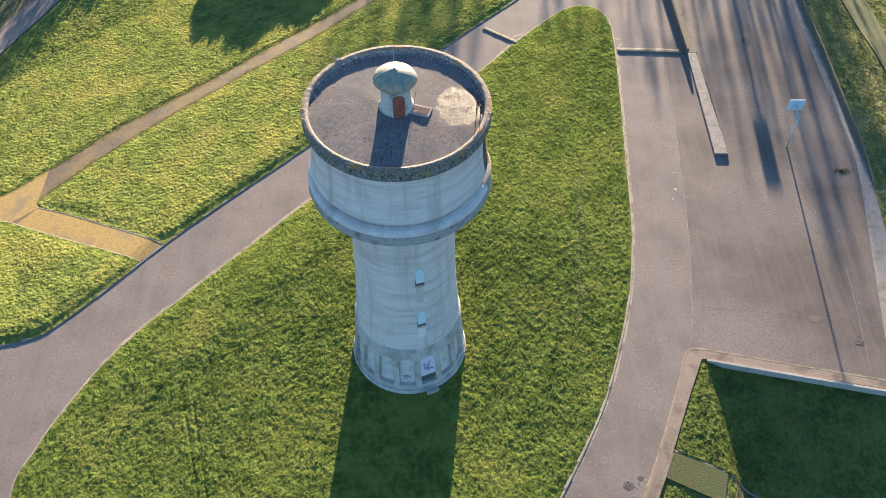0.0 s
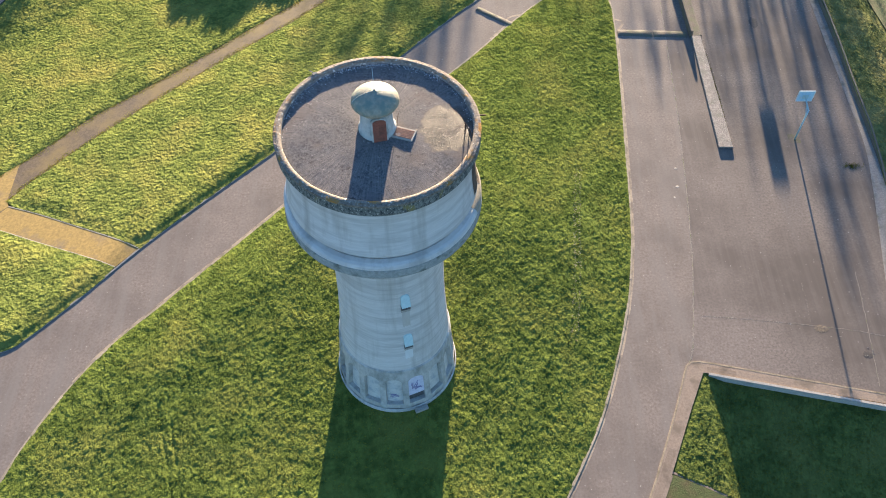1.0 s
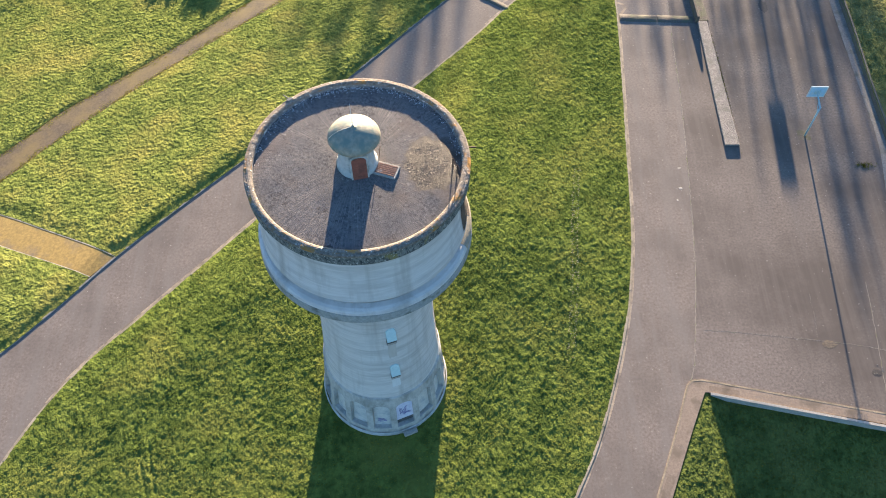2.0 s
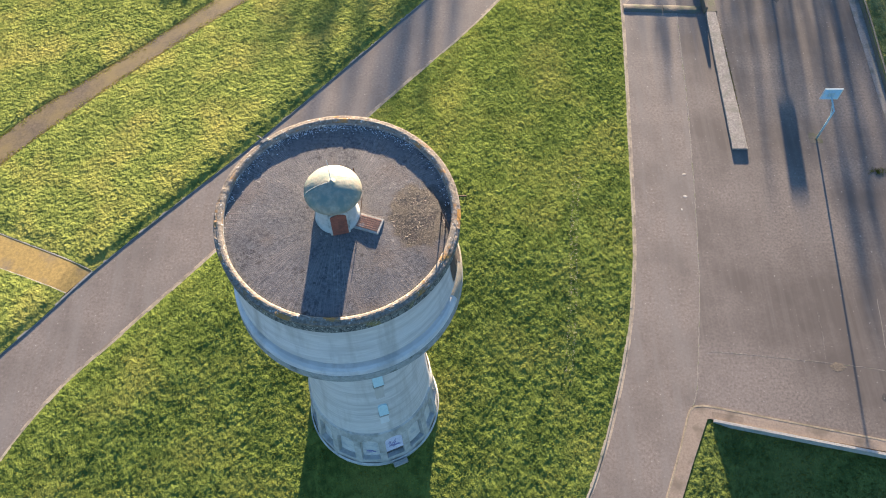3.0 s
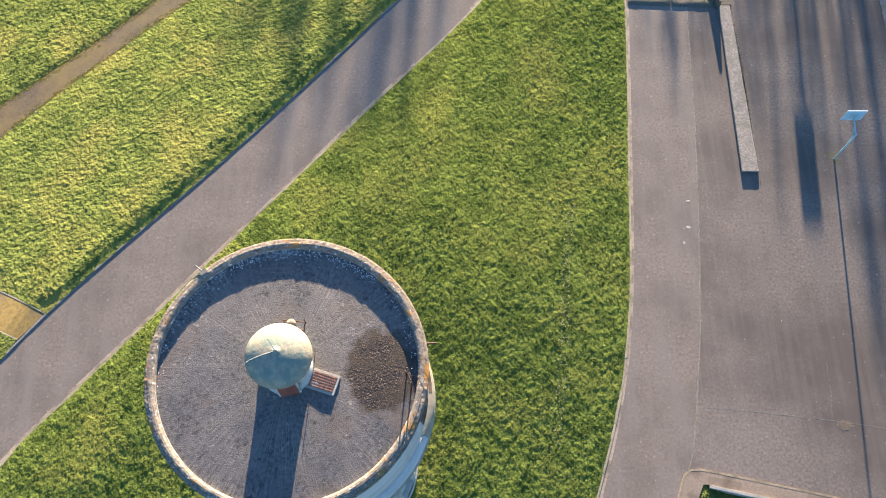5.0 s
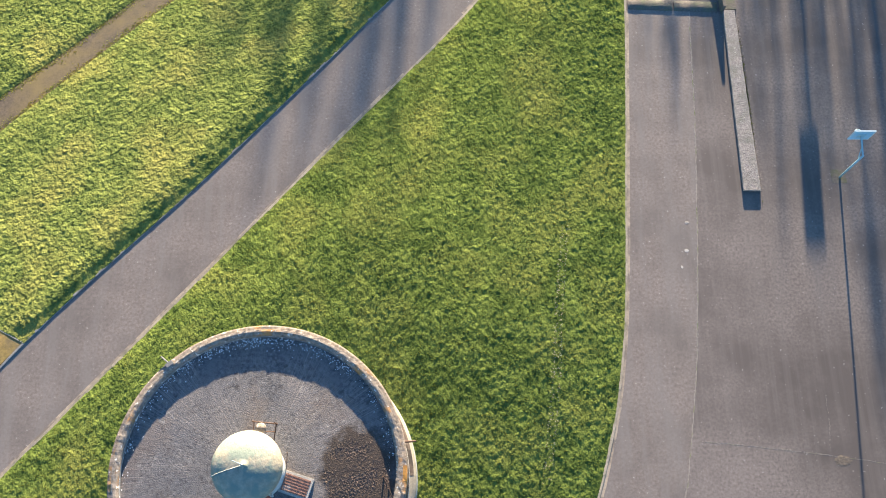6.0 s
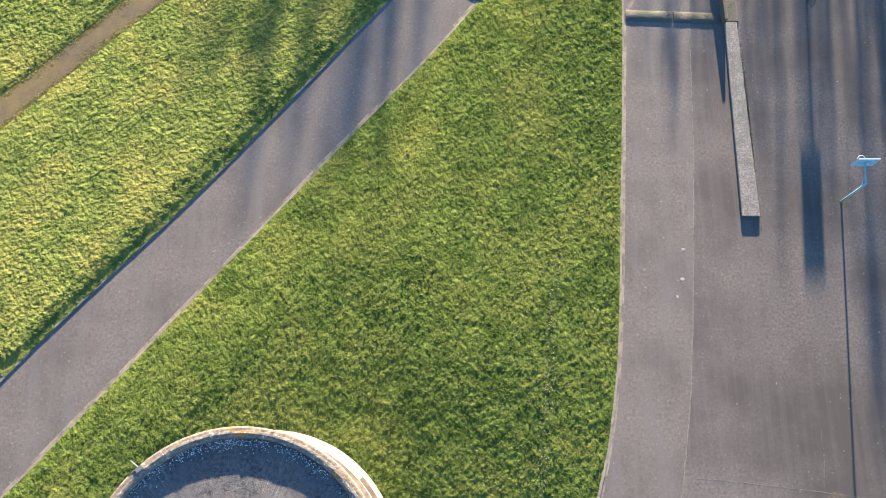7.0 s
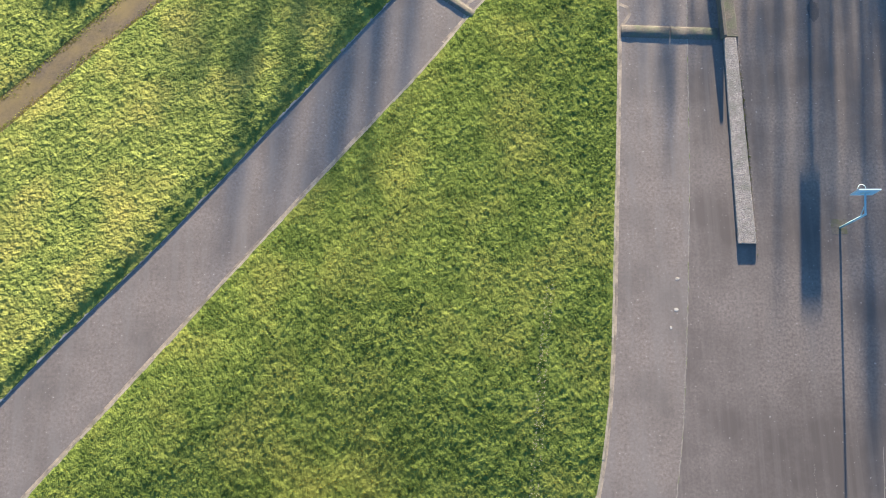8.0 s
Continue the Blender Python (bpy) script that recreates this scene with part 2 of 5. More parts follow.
    paint_violet=mat("graffiti_violet", (0.50, 0.49, 0.62), (0.70, 0.69, 0.78), 5.0, bump=0),
    bark=mat("bark", (0.07, 0.055, 0.045), (0.14, 0.115, 0.09), 12.0, bump=0.8, bscale=20),
    leaf=grass_mat("leaf", (0.03, 0.05, 0.012), (0.08, 0.11, 0.03), (0.09, 0.10, 0.03), 0.3),
    straw=mat("dry_straw", (0.21, 0.195, 0.125), (0.34, 0.31, 0.21), 20.0, bump=0.0),
    crack=mat("sandy_joint", (0.17, 0.143, 0.12), (0.36, 0.31, 0.26), 3.0, (0.12, 0.14, 0.05), 1.5, bump=0.5),
    mossy=mat("mossy_footing", (0.085, 0.073, 0.060), (0.155, 0.132, 0.105), 6.0, (0.10, 0.098, 0.055), 1.6, (0.5, 0.66), bump=0.4, bscale=20),
    hollow=mat("bared_gravel", (0.075, 0.060, 0.048), (0.17, 0.138, 0.108), 8.0, bump=0.8, bscale=14, dist=0.04),
    crumb=mat("asphalt_grit", (0.26, 0.215, 0.17), (0.46, 0.40, 0.33), 7.0, (0.12, 0.10, 0.08), 3.0, (0.58, 0.66), bump=0.0),
    gutter=mat("sandy_gutter", (0.27, 0.212, 0.158), (0.45, 0.36, 0.265), 6.0, (0.185, 0.15, 0.122), 0.9, (0.45, 0.6), bump=0.4, bscale=18),
    tar=mat("tar_repair", (0.05, 0.045, 0.045), (0.085, 0.075, 0.07), 10.0, bump=0.5, bscale=30),
    patchtar=mat("old_tar", (0.065, 0.056, 0.053), (0.125, 0.107, 0.098), 7.0, bump=0.7, bscale=12, dist=0.03),
    rubble=mat("pale_rubble", (0.28, 0.25, 0.21), (0.44, 0.40, 0.35), 10.0, vary=0.2, bump=0.5),
)


def roof_material():
    """Felted gravel with streaks that run out from the middle of the round roof."""
    m = mat("roof_gravel", (0.070, 0.068, 0.071), (0.178, 0.169, 0.168), 9.0, (0.147, 0.138, 0.137), 1.3, (0.45, 0.7), bump=0.7, bscale=24, dist=0.03, ramp_at=(0.36, 0.64))
    n, l = m.node_tree.nodes, m.node_tree.links
    p = n["Principled BSDF"]
    src = p.inputs["Base Color"].links[0].from_socket
    g = n.new("ShaderNodeNewGeometry")
    mp = n.new("ShaderNodeVectorMath")
    mp.operation = 'SUBTRACT'
    mp.inputs[1].default_value = (TX, TY, 0)
    l.new(g.outputs["Position"], mp.inputs[0])
    s = n.new("ShaderNodeSeparateXYZ")
    l.new(mp.outputs[0], s.inputs[0])
    at = n.new("ShaderNodeMath")
    at.operation = 'ARCTAN2'
    l.new(s.outputs[1], at.inputs[0])
    l.new(s.outputs[0], at.inputs[1])
    ln = n.new("ShaderNodeVectorMath")
    ln.operation = 'LENGTH'
    l.new(mp.outputs[0], ln.inputs[0])
    c = n.new("ShaderNodeCombineXYZ")
    l.new(at.outputs[0], c.inputs[0])
    l.new(ln.outputs["Value"], c.inputs[1])
    t = n.new("ShaderNodeTexNoise")
    mm = n.new("ShaderNodeMapping")
    mm.inputs["Scale"].default_value = (24, 0.6, 1)
    l.new(c.outputs[0], mm.inputs[0])
    l.new(mm.outputs[0], t.inputs["Vector"])
    t.inputs["Detail"].default_value = 4.0
    r = n.new("ShaderNodeMapRange")
    r.inputs["From Min"].default_value, r.inputs["From Max"].default_value = 0.47, 0.68
    l.new(t.outputs["Fac"], r.inputs["Value"])

    def node(kind, op, a, b):
        q = n.new(kind)
        q.operation = op
        for i, v in enumerate((a, b)):
            if hasattr(v, "links"):
                l.new(v, q.inputs[i])
            else:
                q.inputs[i].default_value = v
        return q.outputs["Value"] if op == 'LENGTH' else q.outputs[0]

    def cloud(scale, lo, hi):
        c = n.new("ShaderNodeTexNoise")
        c.inputs["Scale"].default_value, c.inputs["Detail"].default_value = scale, 5.0
        l.new(g.outputs["Position"], c.inputs["Vector"])
        w = n.new("ShaderNodeMapRange")
        w.inputs["From Min"].default_value, w.inputs["From Max"].default_value = lo, hi
        l.new(c.outputs["Fac"], w.inputs["Value"])
        return w.outputs[0]

    def tint(fac, old, colour):
        k = n.new("ShaderNodeMix")
        k.data_type = 'RGBA'
        l.new(fac, k.inputs[0])
        l.new(old, k.inputs[6])
        k.inputs[7].default_value = (*colour, 1)
        return k.outputs[2]

    # pale streaks, broken up in patches; brown silt and white dust
    col = tint(node("ShaderNodeMath", 'MULTIPLY', r.outputs[0], cloud(0.8, 0.36, 0.55)), src, (0.245, 0.213, 0.196))
    col = tint(node("ShaderNodeMath", 'MULTIPLY', cloud(0.45, 0.52, 0.72), 0.6), col, (0.17, 0.125, 0.095))
    col = tint(node("ShaderNodeMath", 'MULTIPLY', cloud(6.0, 0.62, 0.70), cloud(0.8, 0.45, 0.65)), col, (0.30, 0.275, 0.25))
    col = tint(node("ShaderNodeMath", 'MULTIPLY', cloud(5.0, 0.58, 0.66), cloud(0.55, 0.48, 0.62)), col, (0.078, 0.071, 0.070))
    # the brown bed under the loose gravel, fading out at its edge
    off = node("ShaderNodeVectorMath", 'SUBTRACT', g.outputs["Position"], (0.86, 32.0, 21.75))
    off = node("ShaderNodeVectorMath", 'MULTIPLY', off, (1 / 1.15, 1 / 1.33, 0.0))
    far = node("ShaderNodeMath", 'ADD', node("ShaderNodeVectorMath", 'LENGTH', off, (0, 0, 0)), node("ShaderNodeMath", 'MULTIPLY', cloud(2.2, 0.3, 0.7), 0.35))
    bed = n.new("ShaderNodeMapRange")
    bed.inputs["From Min"].default_value, bed.inputs["From Max"].default_value = 1.34, 1.10
    l.new(far, bed.inputs["Value"])
    col = tint(bed.outputs[0], col, (0.050, 0.036, 0.028))
    l.new(col, p.inputs["Base Color"])
    rg = n.new("ShaderNodeMapRange")
    rg.inputs["To Min"].default_value, rg.inputs["To Max"].default_value = 0.9, 0.58
    l.new(bed.outputs[0], rg.inputs["Value"])
    l.new(rg.outputs[0], p.inputs["Roughness"])
    sp = n.new("ShaderNodeMapRange")
    sp.inputs["To Min"].default_value, sp.inputs["To Max"].default_value = 0.08, 0.26
    l.new(bed.outputs[0], sp.inputs["Value"])
    l.new(sp.outputs[0], p.inputs["Specular IOR Level"])
    return m


TX, TY = -2.3, 32.05          # the tower's axis
M["roof"] = roof_material()


def fade_west(m, lo, hi, lift):
    """The court's dark wearing course thins out to the road's paler one towards the west, unevenly."""
    n, l = m.node_tree.nodes, m.node_tree.links
    p = n["Principled BSDF"]
    src = p.inputs["Base Color"].links[0].from_socket
    g, sp, tx, ad, mr, mx = (n.new("ShaderNode" + k) for k in ("NewGeometry", "SeparateXYZ", "TexNoise", "Math", "MapRange", "Mix"))
    l.new(g.outputs["Position"], sp.inputs[0])
    l.new(g.outputs["Position"], tx.inputs["Vector"])
    tx.inputs["Scale"].default_value, tx.inputs["Detail"].default_value = 0.35, 4.0
    ad.operation = 'MULTIPLY_ADD'
    l.new(tx.outputs["Fac"], ad.inputs[0])
    ad.inputs[1].default_value = 3.0
    l.new(sp.outputs[0], ad.inputs[2])
    mr.inputs["From Min"].default_value, mr.inputs["From Max"].default_value = lo + 1.5, hi + 1.5
    mr.inputs["To Min"].default_value, mr.inputs["To Max"].default_value = 1.0, 0.0
    l.new(ad.outputs[0], mr.inputs["Value"])
    mx.data_type, mx.blend_type = 'RGBA', 'MULTIPLY'
    l.new(mr.outputs[0], mx.inputs[0])
    l.new(src, mx.inputs[6])
    mx.inputs[7].default_value = (lift, lift, lift, 1)
    mx.clamp_result = False
    l.new(mx.outputs[2], p.inputs["Base Color"])


fade_west(M["court"], 20.0, 24.5, 1.2)


# ---- mesh helpers ----
def mesh_of(name, bm, material, smooth=False):
    me = bpy.data.meshes.new(name)
    bm.to_mesh(me)
    bm.free()
    me.materials.append(material)
    if smooth:
        me.shade_smooth()
    return me


def part(name, bm, material, parent=None, label="", smooth=False):
    ob = new(name, mesh_of(name, bm, material, smooth))
    ob.parent = parent
    return tagged(ob, label)


def empty(name, label, category, group="", kind=""):
    return tagged(new(name), label, category, group, kind)


def lathe(profile, cx, cy, segs=96, a0=0.0, a1=360.0):
    bm = bmesh.new()
    full = abs(a1 - a0 - 360) < 1e-6
    count = segs if full else segs + 1
    rows = []
    for r, z in profile:
        rows.append([bm.verts.new((cx + r * math.cos(radians(a0 + (a1 - a0) * i / segs)), cy + r * math.sin(radians(a0 + (a1 - a0) * i / segs)), z)) for i in range(count)])
    for lo, hi in zip(rows, rows[1:]):
        for i in range(segs):
            j = (i + 1) % count
            bm.faces.new((lo[i], lo[j], hi[j], hi[i]))
    return bm


def worn_ring(profile, wear, seed, segs=288):
    """A lathed ring on the tower's axis with a crumbled, uneven surface."""
    bm = lathe(profile, TX, TY, segs)
    for v in bm.verts:
        q = v.co * 3.1
        v.co += Vector((0, 0, wear * (noise.noise((q.x, q.y, seed)) + 0.7 * noise.noise((3 * q.x, 3 * q.y, seed)))))
    return bm


def box(bm, size, m=Matrix(), bevel=0.0):
    r = bmesh.ops.create_cube(bm, size=1, matrix=m @ Matrix.Diagonal((*size, 1)))
    if bevel:
        edges = {e for v in r["verts"] for e in v.link_edges}
        bmesh.ops.bevel(bm, geom=list(edges), offset=bevel, segments=2, affect='EDGES')
    return bm


def rod(bm, a, b, r0, r1=None, segs=10):
    a, b = Vector(a), Vector(b)
    q = (b - a).to_track_quat('Z', 'Y').to_matrix().to_4x4()
    bmesh.ops.create_cone(bm, cap_ends=True, segments=segs, radius1=r0, radius2=r0 if r1 is None else r1, depth=(b - a).length,
                          matrix=Matrix.Translation((a + b) / 2) @ q)
    return bm


def sheet(name, pts, z, material, thick=0.0):
    """A flat sheet with a skirt, over a plan outline."""
    bm = bmesh.new()
    top = [bm.verts.new((x, y, z(x, y) if callable(z) else z)) for x, y in pts]
    edges = [bm.edges.new((top[i], top[(i + 1) % len(top)])) for i in range(len(top))]
    bmesh.ops.triangle_fill(bm, edges=edges, use_beauty=True, normal=(0, 0, 1))
    if thick:
        low = [bm.verts.new((v.co.x, v.co.y, v.co.z - thick)) for v in top]
        for i in range(len(top)):
            j = (i + 1) % len(top)
            bm.faces.new((top[i], top[j], low[j], low[i]))
    bmesh.ops.recalc_face_normals(bm, faces=bm.faces)
    return part(name, bm, material)


def smooth_line(pts, step=0.5, closed=False):
    """Points at even steps along a Catmull-Rom curve through pts."""
    p = [np.array(q, float) for q in pts]
    out = []
    n = len(p)
    for i in range(n if closed else n - 1):
        if closed:
            a, b, c, d = p[i - 1], p[i], p[(i + 1) % n], p[(i + 2) % n]
        else:
            b, c = p[i], p[i + 1]
            a, d = p[i - 1] if i else 2 * b - c, p[i + 2] if i + 2 < n else 2 * c - b
        k = max(1, int(np.linalg.norm(c - b) / step))
        for s in range(k):
            t = s / k
            out.append(0.5 * (2 * b + (c - a) * t + (2 * a - 5 * b + 4 * c - d) * t * t + (3 * b - a - 3 * c + d) * t ** 3))
    if not closed:
        out.append(p[-1])
    return [tuple(q) for q in out]


def offset_line(pts, d):
    """The line moved to its left by d."""
    p = np.array(pts)
    t = np.gradient(p, axis=0)
    t /= np.linalg.norm(t, axis=1)[:, None] + 1e-9
    return [tuple(q) for q in p + d * np.stack([-t[:, 1], t[:, 0]], 1)]


def sweep(pts, profile, zf=None):
    """A profile (sideways to the left, up) swept along a plan line, with end caps."""
    bm = bmesh.new()
    p = np.array(pts, float)
    t = np.gradient(p, axis=0)
    t /= np.linalg.norm(t, axis=1)[:, None] + 1e-9
    rows = []
    for (x, y), (dx, dy) in zip(p, t):
        base = zf(x, y) if zf else 0.0
        rows.append([bm.verts.new((x - dy * s, y + dx * s, base + u)) for s, u in profile])
    k = len(profile)
    for a, b in zip(rows, rows[1:]):
        for i in range(k):
            j = (i + 1) % k
            bm.faces.new((a[i], a[j], b[j], b[i]))
    bm.faces.new(rows[0])
    bm.faces.new(rows[-1])
    bmesh.ops.recalc_face_normals(bm, faces=bm.faces)
    return bm


def lattice_noise(x, y, size, seed):
    """Smooth noise from 0 to 1 over the plan, with cells of that size."""
    rng = np.random.RandomState(seed)
    table = rng.rand(256, 256)
    u, v = x / size + 1000, y / size + 1000
    i, j = np.floor(u).astype(int), np.floor(v).astype(int)
    f, g = u - i, v - j
    f, g = f * f * (3 - 2 * f), g * g * (3 - 2 * g)
    a, b = table[i % 256, j % 256], table[(i + 1) % 256, j % 256]
    c, d = table[i % 256, (j + 1) % 256], table[(i + 1) % 256, (j + 1) % 256]
    return (a * (1 - f) + b * f) * (1 - g) + (c * (1 - f) + d * f) * g


def inside(x, y, poly):
    p = np.array(poly)
    hit = np.zeros(x.shape, bool)
    for (x0, y0), (x1, y1) in zip(p, np.roll(p, -1, 0)):
        if y0 != y1:
            hit ^= ((y0 > y) != (y1 > y)) & (x < (x1 - x0) * (y - y0) / (y1 - y0) + x0)
    return hit


def edge_of(x, y, poly):
    """Distance to the outline, and the nearest point on it."""
    p = np.array(poly)
    best, nx, ny = np.full(x.shape, 1e9), x.copy(), y.copy()
    for (x0, y0), (x1, y1) in zip(p, np.roll(p, -1, 0)):
        dx, dy = x1 - x0, y1 - y0
        t = np.clip(((x - x0) * dx + (y - y0) * dy) / (dx * dx + dy * dy + 1e-12), 0, 1)
        qx, qy = x0 + t * dx, y0 + t * dy
        d = np.hypot(x - qx, y - qy)
        k = d < best
        best, nx, ny = np.where(k, d, best), np.where(k, qx, nx), np.where(k, qy, ny)
    return best, nx, ny


def mesh_from(name, verts, faces, material):
    """A mesh from arrays of triangles or quads."""
    me = bpy.data.meshes.new(name)
    k = faces.shape[1]
    me.vertices.add(len(verts))
    me.vertices.foreach_set("co", np.ascontiguousarray(verts, np.float32).ravel())
    me.loops.add(faces.size)
    me.loops.foreach_set("vertex_index", np.ascontiguousarray(faces, np.int32).ravel())
    me.polygons.add(len(faces))
    me.polygons.foreach_set("loop_start", np.arange(0, faces.size, k, dtype=np.int32))
    me.polygons.foreach_set("loop_total", np.full(len(faces), k, dtype=np.int32))
    me.update(calc_edges=True)
    me.materials.append(material)
    return me


def clumps(x, y, grain=0.8):
    """The uneven height of the sward, 0 to 1."""
    far, x, y = lattice_noise(x, y, 1.9 * grain, 5), x / grain, 0.6 * y / grain
    wx, wy = x + 0.22 * lattice_noise(x, y, 0.5, 6), y + 0.22 * lattice_noise(x, y, 0.45, 7)
    a = lattice_noise((0.94 * wx + 0.34 * wy) * 0.85, -0.34 * wx + 0.94 * wy, 0.30, 3)
    b = np.abs(2 * lattice_noise(0.77 * wx - 0.64 * wy, 0.64 * wx + 0.77 * wy, 0.21, 4) - 1)
    d = lattice_noise(0.5 * wx + 0.87 * wy, -0.87 * wx + 0.5 * wy, 0.085, 9)
    return np.clip(0.45 * a + 0.33 * b + 0.20 * d + 0.20 * far - 0.08, 0, 1)


def ease(u):
    u = np.clip(u, 0, 1)
    return u * u * (3 - 2 * u)


def lawn(name, poly, base, label, step=0.058, tall=0.13, density=30.0, blade=0.55, seed=1, keep=None, lip=0.0, lip_wide=0.4, grain=0.95, turf="lawn", leaf="grass", shoulder=None):
    """A sward: an uneven sheet of turf over a plan outline, and the blades that stand on it."""
    def rise(u, v, depth):
        """The shoulder of the lawn above its edges."""
        if not shoulder:
            return lip * ease(depth / lip_wide)
        road, others = shoulder
        return lip * ease(edge_of(u, v, road[::5] + road[::-5])[0] / lip_wide) * ease(edge_of(u, v, others[::5] + others[::-5])[0] / 1.8)

    p = np.array(poly)
    verts, faces, count = [], [], 0
    box_lo, box_hi = (np.array(keep[0]) - 1.0, np.array(keep[1]) + 1.0) if keep else (p.min(0) - 9, p.max(0) + 9)
    for cell, near_by in ((step, True), (0.7, False)):
        lo, hi = p.min(0) - cell, p.max(0) + 2 * cell
        if near_by:
            lo, hi = np.maximum(lo, box_lo), np.minimum(hi, box_hi)
        X, Y = np.meshgrid(np.arange(lo[0], hi[0], cell), np.arange(lo[1], hi[1], cell))
        I = inside(X, Y, poly)
        D, NX, NY = edge_of(X, Y, poly)
        D = np.where(I, D, 0)
        X, Y = np.where(I, X, NX), np.where(I, Y, NY)
        Z = base(X, Y) + rise(X, Y, D) + (tall * clumps(X, Y, grain) if near_by else 0.35 * tall) * np.clip((D - lip_wide + 0.45) / 0.5, 0.2, 1) * (D > 0)
        idx = np.arange(X.size).reshape(X.shape)
        use = I[:-1, :-1] | I[1:, :-1] | I[:-1, 1:] | I[1:, 1:]
        if not near_by:
            U, V = X[:-1, :-1], Y[:-1, :-1]
            use &= ~((U > box_lo[0]) & (U < box_hi[0] - 1.4) & (V > box_lo[1]) & (V < box_hi[1] - 1.4))
        f = np.stack([idx[:-1, :-1], idx[:-1, 1:], idx[1:, 1:], idx[1:, :-1]], -1)[use]
        if len(f):
            used, inv = np.unique(f, return_inverse=True)
            verts.append(np.stack([X, Y, Z], -1).reshape(-1, 3)[used])
            faces.append(inv.reshape(f.shape) + count)
            count += len(used)
    me = mesh_from(name, np.concatenate(verts), np.concatenate(faces), M[turf])
    me.shade_smooth()
    tagged(new(name, me), label, "lawn", kind="structure")
    # tussocks: small uneven tents of leaves
    rng = np.random.RandomState(seed)
    lo, hi = p.min(0), p.max(0)
    if keep:
        lo, hi = np.maximum(lo, keep[0]), np.minimum(hi, keep[1])
    n = int((hi - lo).prod() * density)
    x, y = rng.uniform(lo[0], hi[0], n), rng.uniform(lo[1], hi[1], n)
    k = inside(x, y, poly)
    x, y = x[k], y[k]
    d = edge_of(x, y, poly)[0]
    c = clumps(x, y, grain)
    k = (rng.rand(len(x)) < 0.15 + 1.2 * c) & (d > 0.08)
    x, y, d, c = x[k], y[k], d[k], c[k]
    n, sides = len(x), 4
    near = np.clip(0.35 + (d - lip_wide + 0.4) / 0.5, 0.35, 1)
    z = base(x, y) + rise(x, y, d) + tall * c * np.clip((d - lip_wide + 0.45) / 0.5, 0.2, 1) - 0.012
    size = blade * near * np.where(rng.rand(n) < 0.55, rng.uniform(0.07, 0.14, n), rng.uniform(0.035, 0.07, n))
    v = np.empty((n, 1 + sides, 3))
    v[:, 0] = np.stack([x + size * rng.uniform(-0.35, 0.35, n), y + size * rng.uniform(-0.35, 0.35, n), z + 0.008 + size * rng.uniform(0.10, 0.42, n)], 1)
    turn = rng.uniform(0, 2 * np.pi, n)
    for i in range(sides):
        a = turn + 2 * np.pi * (i + rng.uniform(-0.3, 0.3, n)) / sides
        reach = size * rng.uniform(0.6, 1.25, n)
        v[:, 1 + i] = np.stack([x + 1.2 * reach * np.cos(a), y + 0.9 * reach * np.sin(a), z + size * rng.uniform(-0.08, 0.04, n)], 1)
    f = np.array([[0, 1 + i, 1 + (i + 1) % sides] for i in range(sides)])
    f = (np.arange(n)[:, None, None] * (1 + sides) + f[None]).reshape(-1, 3)
    me = mesh_from("grass", v.reshape(-1, 3), f, M[leaf])
    tagged(new("grass", me), "uneven sunlit yellow-green grass, " + label.split(",")[0], "grass", kind="stuff")


def stones(name, pts, length, width, height, material, parent, z=None, piece="kerb_stone", gap=0.006, jig=1.0):
    """Stones of one mesh laid end to end along a plan line."""
    bm = box(bmesh.new(), (length - gap, width, height + 0.1), Matrix.Translation((0, 0, (height - 0.1) / 2)), bevel=0.007)
    me = mesh_of(piece, bm, material)
    p = np.array(pts)
    s = np.concatenate([[0], np.cumsum(np.linalg.norm(np.diff(p, axis=0), axis=1))])
    rng = random.Random(len(pts))
    for k in range(int(s[-1] / length)):
        x0, y0 = (np.interp(k * length, s, p[:, i]) for i in (0, 1))
        x1, y1 = (np.interp((k + 1) * length, s, p[:, i]) for i in (0, 1))
        ob = new(piece, me)
        ob.parent = parent
        h = z((x0 + x1) / 2, (y0 + y1) / 2) if z else 0.0
        ob.matrix_basis = pose((x0 + x1) / 2, (y0 + y1) / 2, h + jig * rng.uniform(-0.006, 0.006), jig * rng.uniform(-1, 1), 0, math.degrees(math.atan2(y1 - y0, x1 - x0)) + rng.uniform(-0.4, 0.4))


# ---- plan ----
# west kerb of the west road, from south-west to north-east
KERB_W = smooth_line([(-75, 36), (-45, 31.6), (-34, 31.6), (-30.7, 32.05), (-28.5, 32.7), (-27.2, 33.7), (-24.15, 37.3), (-21.2, 41.1), (-17.4, 45.4), (-11.5, 51.7), (-5.0, 59.2), (1.4, 66.7), (7.4, 73.0), (16, 83)])
# the round-nosed green on which the tower stands
GREEN = smooth_line([(-26.4, 21.0), (-25.9, 24.1), (-24.9, 26.9), (-23.5, 29.9), (-21.5, 33.1), (-18.6, 36.5), (-14.1, 41.7), (-8.0, 48.8), (-1.4, 56.4), (3.7, 62.2), (7.4, 66.7), (11.1, 70.6),
                     (12.9, 71.8), (14.4, 71.9), (15.6, 70.9), (16.1, 69.3), (16.2, 66.6), (15.75, 58.5), (15.2, 51.0), (14.8, 45.2), (14.35, 41.0), (13.5, 36.4), (12.1, 31.7), (10.7, 27.8), (9.0, 24.4),
                     (7.1, 21.0), (3.0, 14), (-5, 8), (-16, 8), (-24, 13)], closed=True)
